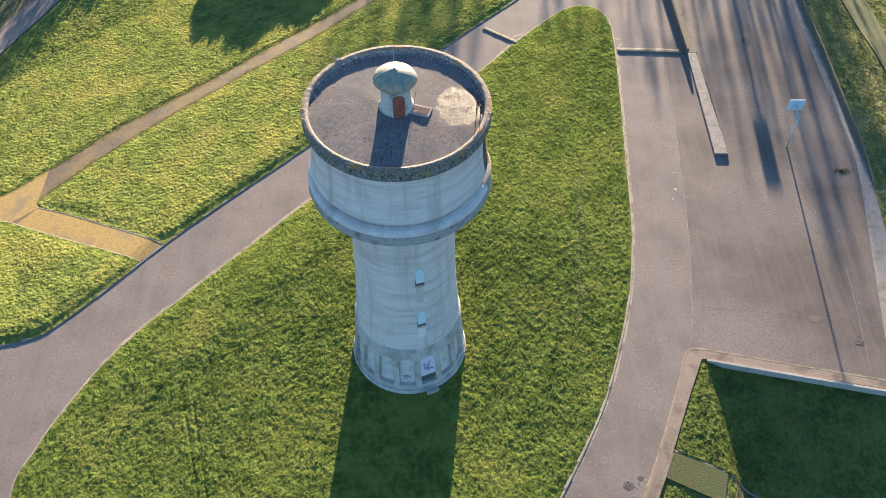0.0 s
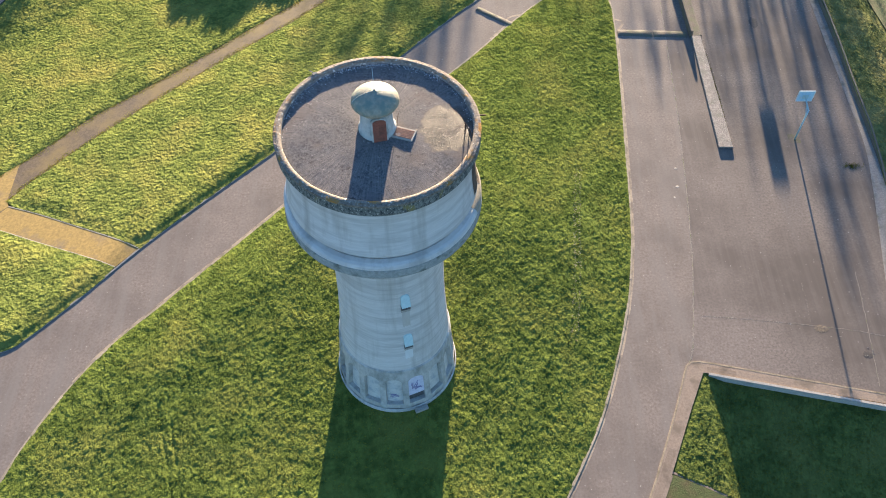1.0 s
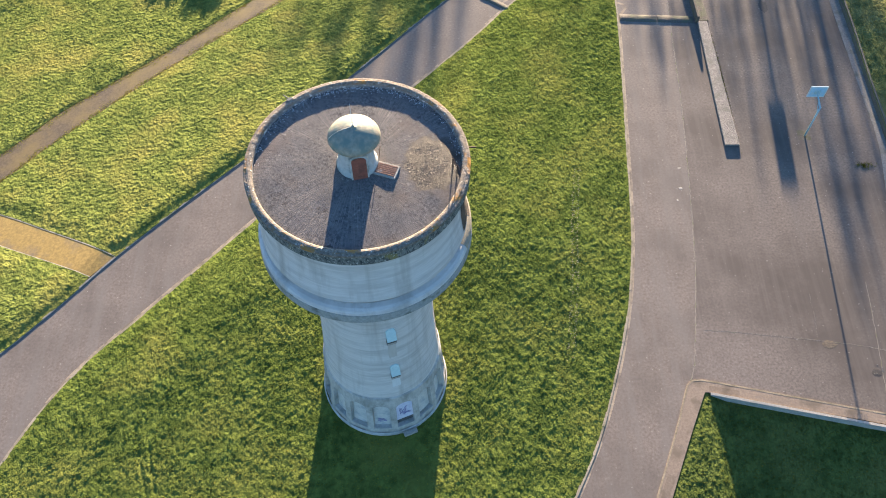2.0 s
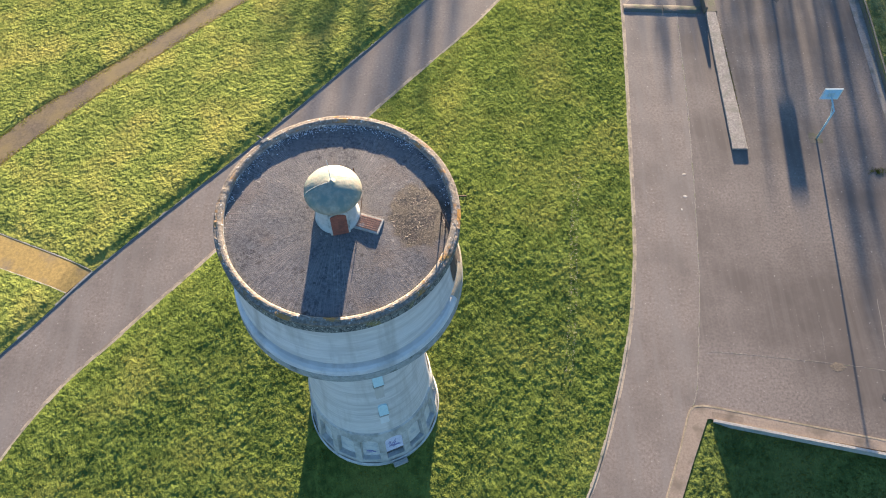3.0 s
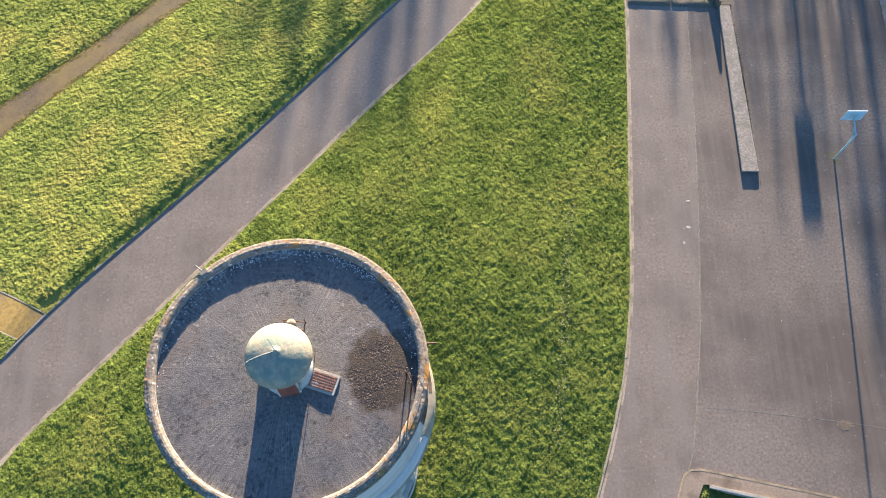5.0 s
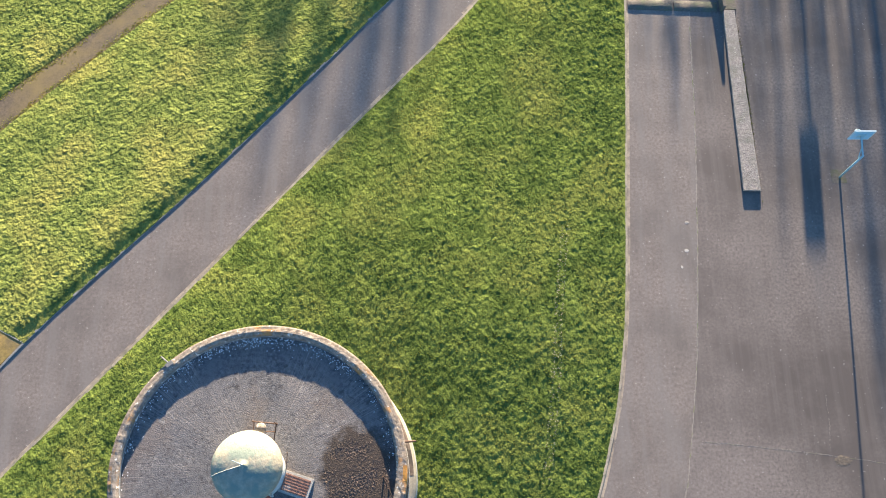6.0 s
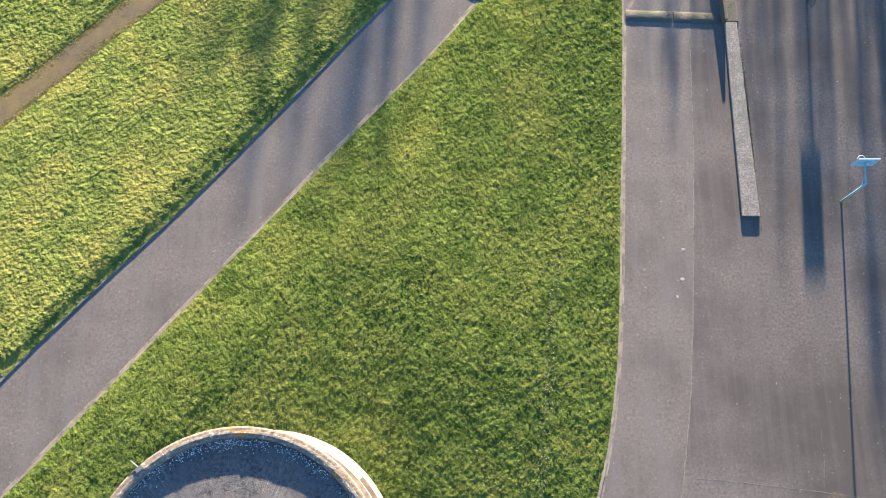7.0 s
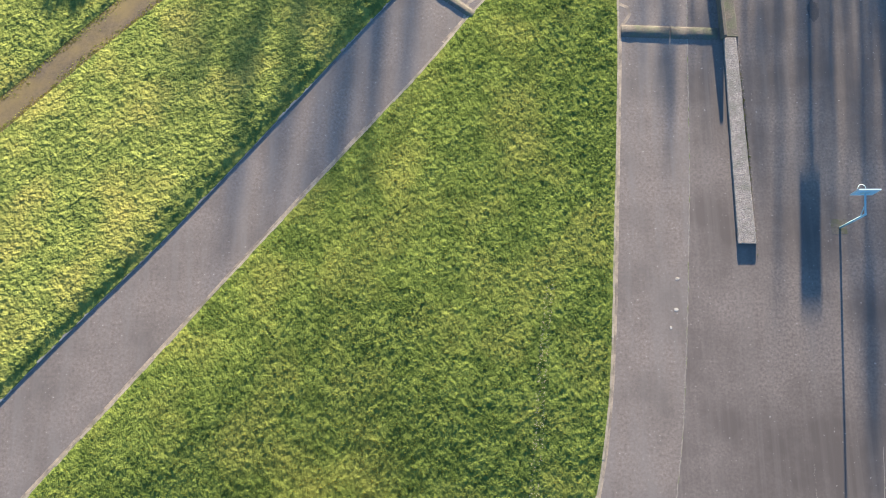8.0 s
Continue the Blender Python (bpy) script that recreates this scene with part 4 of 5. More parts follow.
# ---- the water tower ----
def water_tower():
    t = empty("water_tower", "tall whitewashed concrete water tower with a wide round tank", "water tower")
    z0, z1 = 0.2, 4.6
    r_at = lambda z: 3.78 + (3.42 - 3.78) * (z - 0.4) / (z1 - 0.4)
    plinth = part("plinth", lathe([(r_at(z) - 0.3, z) for z in (-0.2, 1.0, 2.5, 4.0, z1 - 0.02)], TX, TY), M["grey"], t, "grey recessed base wall", True)
    # sixteen arched bays round the base, one mesh
    half, inner, bot, spring = radians(11.25), radians(8.2), 0.95, 3.35
    bm = bmesh.new()
    at = lambda a, z, d=0.0: bm.verts.new(((r_at(z) - d) * math.sin(a), -(r_at(z) - d) * math.cos(a), z))
    arch = [(inner * math.cos(math.pi * i / 12), spring + 0.45 * math.sin(math.pi * i / 12)) for i in range(13)]   # from the east spring over to the west
    hole = [(inner, bot)] + arch + [(-inner, bot)]
    outer = [(half, z0)] + [(half + (-2 * half) * i / 12, z1) for i in range(13)] + [(-half, z0)]
    hv, ov = [at(*q) for q in hole], [at(*q) for q in outer]
    dv = [at(*q, 0.295) for q in hole]
    for i in range(len(hole) - 1):
        bm.faces.new((hv[i], ov[i], ov[i + 1], hv[i + 1]))
        bm.faces.new((hv[i], hv[i + 1], dv[i + 1], dv[i]))
    bm.faces.new((hv[-1], ov[-1], ov[0], hv[0]))
    bm.faces.new((hv[-1], hv[0], dv[0], dv[-1]))
    bmesh.ops.recalc_face_normals(bm, faces=bm.faces)
    me = mesh_of("arched_bay", bm, M["base"])
    # the northern bays are browned only to bounce less sunlight onto the grass
    worn = me.copy()
    worn.materials[0] = M["stain"]
    for k in range(16):
        ob = new("arched_bay", worn if 5 <= k <= 11 else me)
        ob.parent = plinth
        ob.matrix_basis = pose(TX, TY, 0, 0, 0, 22.5 * k)
    part("footing", lathe([(3.70, 0.0), (3.88, 0.0), (3.86, 0.38), (3.78, 0.46)], TX, TY), M["base"], t, "grey concrete footing ring")
    # the open doorway in one bay
    turn = pose(TX, TY, 0, 0, 0, 22.5)
    edge = [(-0.52, 1.75), (0.52, 1.75)] + [(0.52 * math.cos(math.pi * i / 10), 3.36 + 0.42 * math.sin(math.pi * i / 10)) for i in range(11)]
    bm = bmesh.new()
    fr, bk = ([bm.verts.new(turn @ Vector((x, -(r_at(h) - d), h))) for x, h in edge] for d in (0.10, 0.28))
    bm.faces.new(fr)
    for i in range(len(edge)):
        j = (i + 1) % len(edge)
        bm.faces.new((fr[i], fr[j], bk[j], bk[i]))
    bmesh.ops.recalc_face_normals(bm, faces=bm.faces)
    door = part("door", bm, M["paint_violet"], t, "painted arched door panel over an open gap")
    # a solid block; the opening's inner shade is put into its dark colour
    part("doorway", box(bmesh.new(), (1.02, 0.08, 0.80), turn @ Matrix.Translation((0, -3.40, 1.36))), M["dark"], t, "dark open gap below the door")
    rr = random.Random(8)
    bm = bmesh.new()
    for k in range(9):
        rod(bm, *(turn @ Vector((rr.uniform(-0.35, 0.35), 0.085 - r_at(h), h)) for h in (rr.uniform(2.2, 3.2), rr.uniform(2.2, 3.2))), 0.022, segs=5)
    part("graffiti", bm, M["ink"], door, "scrawled dark graffiti")
    part("door_step", box(bmesh.new(), (0.85, 0.26, 0.34), turn @ Matrix.Translation((0.1, -4.03, 0.26)), 0.02), M["pale"], t, "worn concrete step before the door")
    bm = bmesh.new()
    for k in range(8):
        rod(bm, (TX + rr.uniform(-0.3, 0.3), TY - 3.388, rr.uniform(1.2, 1.8)), (TX + rr.uniform(-0.3, 0.3), TY - 3.388, rr.uniform(1.2, 1.8)), 0.02, segs=5)
    part("graffiti", bm, M["ink"], plinth, "scrawled dark graffiti")
    part("string_course", lathe([(3.30, z1 - 0.1), (3.43, z1 - 0.02), (3.43, z1 + 0.03), (3.33, z1 + 0.12)], TX, TY), M["base"], t, smooth=False)
    outline = [(3.36, 4.55), (3.24, 6.0), (3.14, 7.5), (3.06, 9.0), (3.01, 11.0), (2.99, 13.0), (3.02, 14.9)]
    shaft_r = lambda h: float(np.interp(h, [q[1] for q in outline], [q[0] for q in outline]))
    shaft = part("shaft", lathe(outline, TX, TY), M["tower"], t, "bluish-white concrete shaft", True)
    # brown skin added on the far side to cut the sunlight the shaft bounces
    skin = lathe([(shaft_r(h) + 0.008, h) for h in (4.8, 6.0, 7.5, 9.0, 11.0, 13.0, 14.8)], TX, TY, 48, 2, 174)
    part("weathered_face", skin, M["stain"], shaft, "added brown skin on the sunny side, damping bounced light", True)
    tank = part("tank", lathe([(3.0, 15.3), (3.2, 15.6), (3.6, 16.0), (4.1, 16.35), (4.5, 16.6), (4.72, 16.74)], TX, TY, 128), M["tower"], t, "bluish-white concrete tank with curved underside", True)
    # the same added damper below the tank
    skin = lathe([(3.31, 15.705), (3.607, 15.99), (4.107, 16.34), (4.507, 16.588)], TX, TY, 48, 2, 174)
    part("weathered_underside", skin, M["stain"], tank, "added brown skin under the tank's sunny side, damping bounced light", True)
    part("drip_band", lathe([(4.70, 16.76), (4.89, 16.74), (4.92, 16.82), (4.88, 17.26), (4.80, 17.33)], TX, TY, 128), M["neck"], tank, "weathered grey band below the tank")
    part("cornice", lathe([(4.82, 17.30), (4.88, 17.36), (4.87, 17.48), (4.80, 17.60), (4.68, 17.68), (4.44, 17.72)], TX, TY, 128), M["tower"], tank)
    # cream, darker than the white render, so the sunlit arc doesn't blow out
    skin = lathe([(4.886, 17.365), (4.876, 17.485), (4.806, 17.606), (4.683, 17.687), (4.46, 17.726)], TX, TY, 100, -18, 160)
    part("weathered_cornice", skin, M["cream"], tank, "cream skin along the sunny side, toned down against the sun", True)
    skin = lathe([(4.795, 17.622), (4.687, 17.694), (4.46, 17.733)], TX, TY, 40, 2, 42)
    part("dirty_ledge", skin, M["stain"], tank, "brown dirt on the ledge above the cornice", True)
    part("undercut", lathe([(4.40, 17.66), (4.41, 17.78), (4.66, 18.16)], TX, TY, 128), M["tower"], tank)
    part("tank_wall", lathe([(4.66, 18.15), (4.66, 18.2), (4.62, 18.4), (4.56, 18.8), (4.49, 19.4), (4.45, 20.0), (4.46, 20.8), (4.50, 21.28)], TX, TY, 128), M["tower"], tank, smooth=True)
    part("rim_face", lathe([(4.468, 20.96), (4.57, 21.05), (4.67, 21.16), (4.71, 21.26), (4.712, 21.74)], TX, TY, 128), M["drip"], tank, "blackened and lichened rim face")
    slope = worn_ring([(4.70, 21.70), (4.715, 21.81), (4.70, 21.845), (4.66, 21.862), (4.575, 21.875)], 0.02, 21)
    part("rim_slope", slope, M["coping"], tank, "brown lichened outer half of the coping")
    coping = part("coping", worn_ring([(4.577, 21.87), (4.57, 21.885), (4.50, 21.893), (4.43, 21.88), (4.375, 21.845), (4.345, 21.79)], 0.014, 22), M["lip"], tank, "pale coping spotted with orange lichen")
    part("parapet", lathe([(4.347, 21.82), (4.347, 21.4)], TX, TY, 128), M["parapet"], tank, "dark speckled inside of the parapet")
    # brown weathering on the sunny side, carried further round to damp bounced light; droppings along the foot of the
    # parapet
    bm = lathe([(4.655, 18.30), (4.575, 18.8), (4.505, 19.4), (4.466, 20.0), (4.475, 20.7), (4.482, 20.98)], TX, TY, 100, -15, 150)
    rs = random.Random(6)
    for v in bm.verts:
        if v.co.z < 18.7:
            v.co.z += rs.uniform(-0.02, 0.10)
    part("stain_band", bm, M["stain"], tank, "brown weathered streaks below the rim")
    bm = bmesh.new()
    for k in range(620):
        a = radians(rs.gauss(98, 30) if k % 3 else rs.uniform(5, 185))
        r = 4.32 - abs(rs.gauss(0, 0.15))
        sz = rs.uniform(0.008, 0.024)
        vs = [bm.verts.new((TX + r * math.cos(a) + sz * math.cos(q) * rs.uniform(0.6, 1.3), TY + r * math.sin(a) + sz * math.sin(q) * rs.uniform(0.6, 1.3), 21.775 - 0.08 * (r / 4.36) ** 2 + 0.022)) for q in (0, 1.26, 2.5, 3.77, 5.03)]
        bm.faces.new(vs)
    tagged(part("dropping", bm, M["white"], coping, "white bird droppings"), kind="stuff")
    # flat roof, slightly crowned
    bm = lathe([(4.42, 21.68)] + [(r, 21.77 - 0.08 * (r / 4.36) ** 2) for r in (3.9, 3.4, 2.9, 2.4, 1.9, 1.4, 0.9, 0.4)], TX, TY, 96)
    for v in bm.verts:
        v.co.z += 0.02 * noise.noise((v.co.x * 1.3, v.co.y * 1.3, 0))
    part("roof", bm, M["roof"], t, "dark gravelled flat roof with radial streaks", True)
    # loose gravel gathered in a round patch
    rp = np.random.RandomState(4)
    n = 2600
    a, q = rp.uniform(0, 6.283, n), np.sqrt(rp.rand(n)) * np.where(rp.rand(n) < 0.8, 0.97, rp.uniform(0.9, 1.35, n))
    x, y = 0.86 + 1.12 * q * np.cos(a), 32.0 + 1.30 * q * np.sin(a)
    k = np.hypot(x - TX, y - TY) < 4.15
    x, y, n = x[k], y[k], int(k.sum())
    z = 21.77 - 0.08 * (np.hypot(x - TX, y - TY) / 4.36) ** 2
    size = rp.uniform(0.015, 0.042, n)
    v = np.empty((n, 6, 3))
    turn = rp.uniform(0, 6.283, n)
    for i in range(5):
        b, r = turn + 1.2566 * i, size * rp.uniform(0.7, 1.3, n)
        v[:, i] = np.stack([x + r * np.cos(b), y + r * np.sin(b), z - 0.012 + 0 * b], 1)
    v[:, 5] = np.stack([x + size * rp.uniform(-0.5, 0.5, n), y + size * rp.uniform(-0.5, 0.5, n), z + size * rp.uniform(0.10, 0.34, n)], 1)
    f = np.array([[i, (i + 1) % 5, 5] for i in range(5)])
    f = (np.arange(n)[:, None, None] * 6 + f[None]).reshape(-1, 3)
    heap = new("loose_gravel", mesh_from("loose_gravel", v.reshape(-1, 3), f, M["pebble"]))
    heap.parent = t
    tagged(heap, "round patch of loose pale gravel", kind="stuff")
    # cupola
    cup = part("cupola", lathe([(0.87, 21.6), (0.87, 21.86), (0.82, 21.92), (0.785, 22.0), (0.755, 22.2), (0.73, 22.6), (0.73, 22.9), (0.77, 23.08), (0.88, 23.25), (0.98, 23.36)], TX, TY, 48), M["drum"], t, "small whitewashed round cupola", True)
    part("dome", lathe([(0.93, 23.30), (1.02, 23.34), (1.07, 23.42), (1.05, 23.53), (0.98, 23.65), (0.86, 23.76), (0.68, 23.865), (0.45, 23.945), (0.2, 23.99), (0.07, 24.0), (0.05, 24.08), (0.0, 24.10)], TX, TY, 48), M["dome"], cup, "rounded greenish dome", True)
    turn = pose(TX, TY, 0, 0, 0, 12)
    def arched(w, hgt, rise):
        return [(-w, 0), (w, 0)] + [(w * math.cos(math.pi * i / 8), hgt - rise + rise * math.sin(math.pi * i / 8)) for i in range(9)]
    for nm, w, hgt, y0, y1, m, lab in (("door_frame", 0.37, 1.36, -0.875, -0.76, M["drum"], "pale arched door surround"), ("door", 0.30, 1.28, -0.90, -0.80, M["redpaint"], "rust-red metal door")):
        bm = bmesh.new()
        fr = [bm.verts.new(turn @ Vector((x, y0 + 0.05 * (z / 1.1), 21.74 + z))) for x, z in arched(w, hgt, 0.16)]
        bk = [bm.verts.new(turn @ Vector((x, y1, 21.74 + z))) for x, z in arched(w, hgt, 0.16)]
        bm.faces.new(fr)
        for i in range(len(fr)):
            j = (i + 1) % len(fr)
            bm.faces.new((fr[i], fr[j], bk[j], bk[i]))
        bmesh.ops.recalc_face_normals(bm, faces=bm.faces)
        part(nm, bm, m, cup, lab)
    bm = rod(bmesh.new(), (TX, TY, 24.05), (TX - 0.02, TY + 0.02, 25.3), 0.014, 0.008)
    part("lightning_rod", bm, M["frame"], cup, "thin lightning rod")
    bm = bmesh.new()
    bmesh.ops.create_uvsphere(bm, u_segments=20, v_segments=12, radius=0.17, matrix=Matrix.Translation((-2.06, 33.24, 22.97)))
    part("lamp_globe", bm, M["coping"], cup, "round dull beige lamp globe on a bracket", True)
    bm = bmesh.new()
    for a, b in (((-2.36, 32.75, 22.60), (-2.36, 33.5, 22.60)), ((-2.42, 33.5, 22.60), (-1.62, 33.42, 22.60)), ((-1.72, 32.75, 22.60), (-1.66, 33.46, 22.60)), ((-1.66, 33.42, 22.48), (-1.66, 33.42, 22.9)), ((-2.06, 33.22, 22.45), (-2.06, 33.22, 22.85)), ((-2.36, 33.2, 22.45), (-1.69, 33.2, 22.45))):
        rod(bm, a, b, 0.02, segs=8)
    part("bracket", bm, M["rust"], cup, "rusty iron bracket behind the dome")
    # hatch beside the cupola
    hm = pose(-1.08, 31.62, 21.715, 0, 0, -18)
    hatch = part("roof_hatch", box(bmesh.new(), (1.0, 0.70, 0.22), hm, 0.015), M["pale"], t, "low concrete hatch box")
    part("hatch_lid", box(bmesh.new(), (0.86, 0.56, 0.05), hm @ Matrix.Translation((0.0, 0, 0.092)), 0.01), M["lid"], hatch, "worn brown lid")
    bm = bmesh.new()
    for i in range(9):
        box(bm, (0.006, 0.54, 0.006), hm @ Matrix.Translation((-0.36 + 0.09 * i, 0, 0.12)))
    for i in range(6):
        box(bm, (0.82, 0.006, 0.006), hm @ Matrix.Translation((0, -0.225 + 0.09 * i, 0.121)))
    part("grating", bm, M["lid"], hatch, "thin brown wire grating")
    # cable down the dome's west side
    bm = bmesh.new()
    run = [(0.06, 24.02), (0.45, 23.96), (0.68, 23.88), (0.86, 23.775), (0.98, 23.665), (1.065, 23.52)]
    for (r0, z0_), (r1, z1_) in zip(run, run[1:]):
        c_, s_ = math.cos(radians(196)), math.sin(radians(196))
        rod(bm, (TX + r0 * c_, TY + r0 * s_, z0_), (TX + r1 * c_, TY + r1 * s_, z1_), 0.011, segs=6)
    part("cable", bm, M["drum"], cup, "pale cable down the dome")
    bm = rod(bmesh.new(), (-1.42, 32.25, 21.72), (-1.35, 32.6, 22.15), 0.014, segs=6)
    part("cable_stub", bm, M["rust"], t, "thin bent cable")
    # ladder hoops at the rim, outlet and bracket on it
    for k, (x, y) in enumerate(((1.67, 31.85), (1.84, 31.5))):
        bm = rod(bmesh.new(), (x, y, 21.6), (x, y, 22.25), 0.025)
        rod(bm, (x, y, 22.25), (x + 0.12, y - 0.25, 22.1), 0.02)
        part("ladder_rail", bm, M["rust"], t, "rusty iron ladder rail")
    bm = rod(bmesh.new(), (2.2, 32.97, 21.62), (2.66, 33.0, 21.58), 0.035)
    part("overflow_pipe", bm, M["rust"], t, "short dark overflow pipe")
    bm = box(bmesh.new(), (0.26, 0.16, 0.05), pose(-5.42, 35.45, 21.90, 0, 0, 40), 0.01)
    rod(bm, (-5.4, 35.45, 21.9), (-5.72, 35.7, 21.9), 0.025)
    part("bracket", bm, M["kerb_dark"], t, "small pale metal bracket on the coping")
    # two hooded windows in the shaft
    for z in (11.75, 7.85):
        rad = shaft_r(z)
        wm = pose(TX, TY, z, 0, 0, 18.5)
        edge = [(-0.25, -0.42), (0.25, -0.42), (0.25, 0.22)] + [(0.25 * math.cos(math.pi * i / 8), 0.22 + 0.26 * math.sin(math.pi * i / 8)) for i in range(1, 8)] + [(-0.25, 0.22)]
        bm = bmesh.new()
        fr = [bm.verts.new(wm @ Vector((x, -rad - 0.13 + 0.13 * (h - 0.1) / 0.5, h))) for x, h in edge]
        bk = [bm.verts.new(wm @ Vector((x, -rad + 0.2, h + 0.06))) for x, h in edge]
        bm.faces.new(fr)
        for i in range(len(edge)):
            j = (i + 1) % len(edge)
            bm.faces.new((fr[i], fr[j], bk[j], bk[i]))
        bmesh.ops.recalc_face_normals(bm, faces=bm.faces)
        part("window_hood", bm, M["hood"], shaft, "pale blue arched metal window hood")
        # likewise a block, coloured dark for the shade below the hood
        part("window_gap", box(bmesh.new(), (0.50, 0.4, 0.36), wm @ Matrix.Translation((0, -rad + 0.04, -0.60))), M["dark"], shaft, "dark window gap below the hood")
        part("window_sill", box(bmesh.new(), (0.52, 0.3, 0.30), wm @ Matrix.Translation((0, -rad + 0.03, -0.92)), 0.03), M["pale"], shaft, "pale stained concrete sill")
        # the run of dirt or lime below the sill, on the curve of the shaft
        run = lathe([(shaft_r(q) + 0.006, q) for q in [z - 1.0 - 0.2 * i for i in range(9 if z > 10 else 6)]], TX, TY, 6, 288.5 - 4.2, 288.5 + 4.2)
        for v in run.verts:
            v.co.z += 0.15 * math.sin(40 * v.co.x) if v.co.z < z - 1.7 else 0
        part("stain_run", run, M["rust_run"] if z > 10 else M["lime_run"], shaft, "brownish stain running down" if z > 10 else "pale lime stain running down")


water_tower()


# ---- basketball hoops ----
def basketball_hoop():
    t = empty("basketball_hoop", "pale blue steel basketball hoop on a bent pole", "basketball hoop", "hoops of the court")
    bm = rod(bmesh.new(), (0, 0, 0), (0, 0, 3.2), 0.065, segs=14)
    part("pole", bm, M["steel"], t, smooth=True)
    bm = rod(bmesh.new(), (0, 0, 3.15), (-0.06, 1.15, 3.5), 0.055, segs=12)
    rod(bm, (0, 0, 2.5), (-0.05, 0.5, 3.3), 0.03)
    part("arm", bm, M["steel"], t)
    back = part("backboard", box(bmesh.new(), (1.26, 0.05, 1.03), Matrix.Translation((-0.05, 1.2, 3.545)), 0.015), M["board"], t, "flat pale blue backboard")
    bm = bmesh.new()
    for x in (-0.65, 0.55):
        box(bm, (0.07, 0.075, 1.05), Matrix.Translation((x, 1.2, 3.545)))
    for z in (3.045, 4.045):
        box(bm, (1.26, 0.08, 0.06), Matrix.Translation((-0.05, 1.2, z)))
    part("board_frame", bm, M["frame"], back, "pale steel edge")
    part("mount_plate", box(bmesh.new(), (0.46, 0.03, 0.40), Matrix.Translation((-0.06, 1.165, 3.5)), 0.005), M["steel"], back, "dull steel mounting plate")
    bm = bmesh.new()
    for i in range(28):
        a, b = 2 * math.pi * i / 28, 2 * math.pi * (i + 1) / 28
        rod(bm, (-0.1 + 0.225 * math.cos(a), 1.5 + 0.225 * math.sin(a), 3.28), (-0.1 + 0.225 * math.cos(b), 1.5 + 0.225 * math.sin(b), 3.28), 0.012, segs=6)
    part("ring", bm, M["frame"], t, "pale steel ring")
    return t


hoop = basketball_hoop()
hoop.matrix_basis = pose(28.90, 51.88, 0.0)
copy_thing(hoop, pose(29.55, 78.7, 0.0))
tagged(part("footing", box(bmesh.new(), (0.95, 0.95, 0.1), Matrix.Translation((28.85, 51.95, -0.046)), 0.002), M["mossy"]), "square mossy concrete pole footing in the court", "footing")


# ---- patches and rubble on the court ----
def blot(name, x, y, rx, ry, material, label, z=0.006, seed=1, category="patch"):
    r = random.Random(seed)
    bm = bmesh.new()
    n = 26
    ring_out = [bm.verts.new((x + rx * math.cos(6.2832 * i / n) * r.uniform(0.75, 1.15), y + ry * math.sin(6.2832 * i / n) * r.uniform(0.75, 1.15), 0.001)) for i in range(n)]
    ring_in = [bm.verts.new((x + (v.co.x - x) * 0.8, y + (v.co.y - y) * 0.8, z)) for v in ring_out]
    for i in range(n):
        j = (i + 1) % n
        bm.faces.new((ring_out[i], ring_out[j], ring_in[j], ring_in[i]))
    bm.faces.new(ring_in)
    return tagged(part(name, bm, material), label, category)


blot("asphalt_patch", 26.35, 34.3, 0.52, 0.30, M["hollow"], "worn hollow of bared gravel in the court", seed=2)
blot("pothole", 28.92, 32.3, 0.35, 0.3, M["tar"], "small broken pothole in the court", seed=3, category="pothole")
blot("tar_patch", 28.75, 66.2, 0.4, 0.75, M["tar"], "squarish dark tar repair on the court", seed=4)
blot("broken_asphalt", 11.45, 21.85, 0.42, 0.3, M["patchtar"], "broken asphalt with loose crumbs beside the footway", seed=8)
blot("broken_asphalt", 12.25, 22.35, 0.22, 0.2, M["patchtar"], "small broken hole in the asphalt at the footway's edge", seed=9)
blot("paint_spot", 18.87, 48.8, 0.13, 0.10, M["rubble"], "splash of white paint on the road", seed=5, category="paint")
blot("paint_spot", 18.68, 46.95, 0.14, 0.11, M["rubble"], "splash of white paint on the road", seed=6, category="paint")
blot("paint_spot", 18.30, 45.88, 0.07, 0.1, M["rubble"], "small splash of white paint on the road", seed=7, category="paint")


def rubble(x, y, spread, n, seed, label):
    r = random.Random(seed)
    thing = empty("rubble", label, "rubble")
    bm = bmesh.new()
    bmesh.ops.create_icosphere(bm, subdivisions=1, radius=0.5)
    for v in bm.verts:
        v.co *= r.uniform(0.75, 1.2)
    me = mesh_of("stone", bm, M["kerb_dark"])
    for k in range(n):
        ob = new("stone", me)
        ob.parent = thing
        s = r.uniform(0.04, 0.10)
        ob.matrix_basis = pose(x + r.gauss(0, spread), y + r.gauss(0, spread), s * 0.1, 0, 0, r.uniform(0, 360)) @ Matrix.Diagonal((s, s * 0.8, s * 0.4, 1))


rubble(28.92, 32.3, 0.22, 8, 21, "pale broken stones round a pothole")
rubble(11.5, 21.9, 0.3, 12, 22, "loose crumbs of broken asphalt")


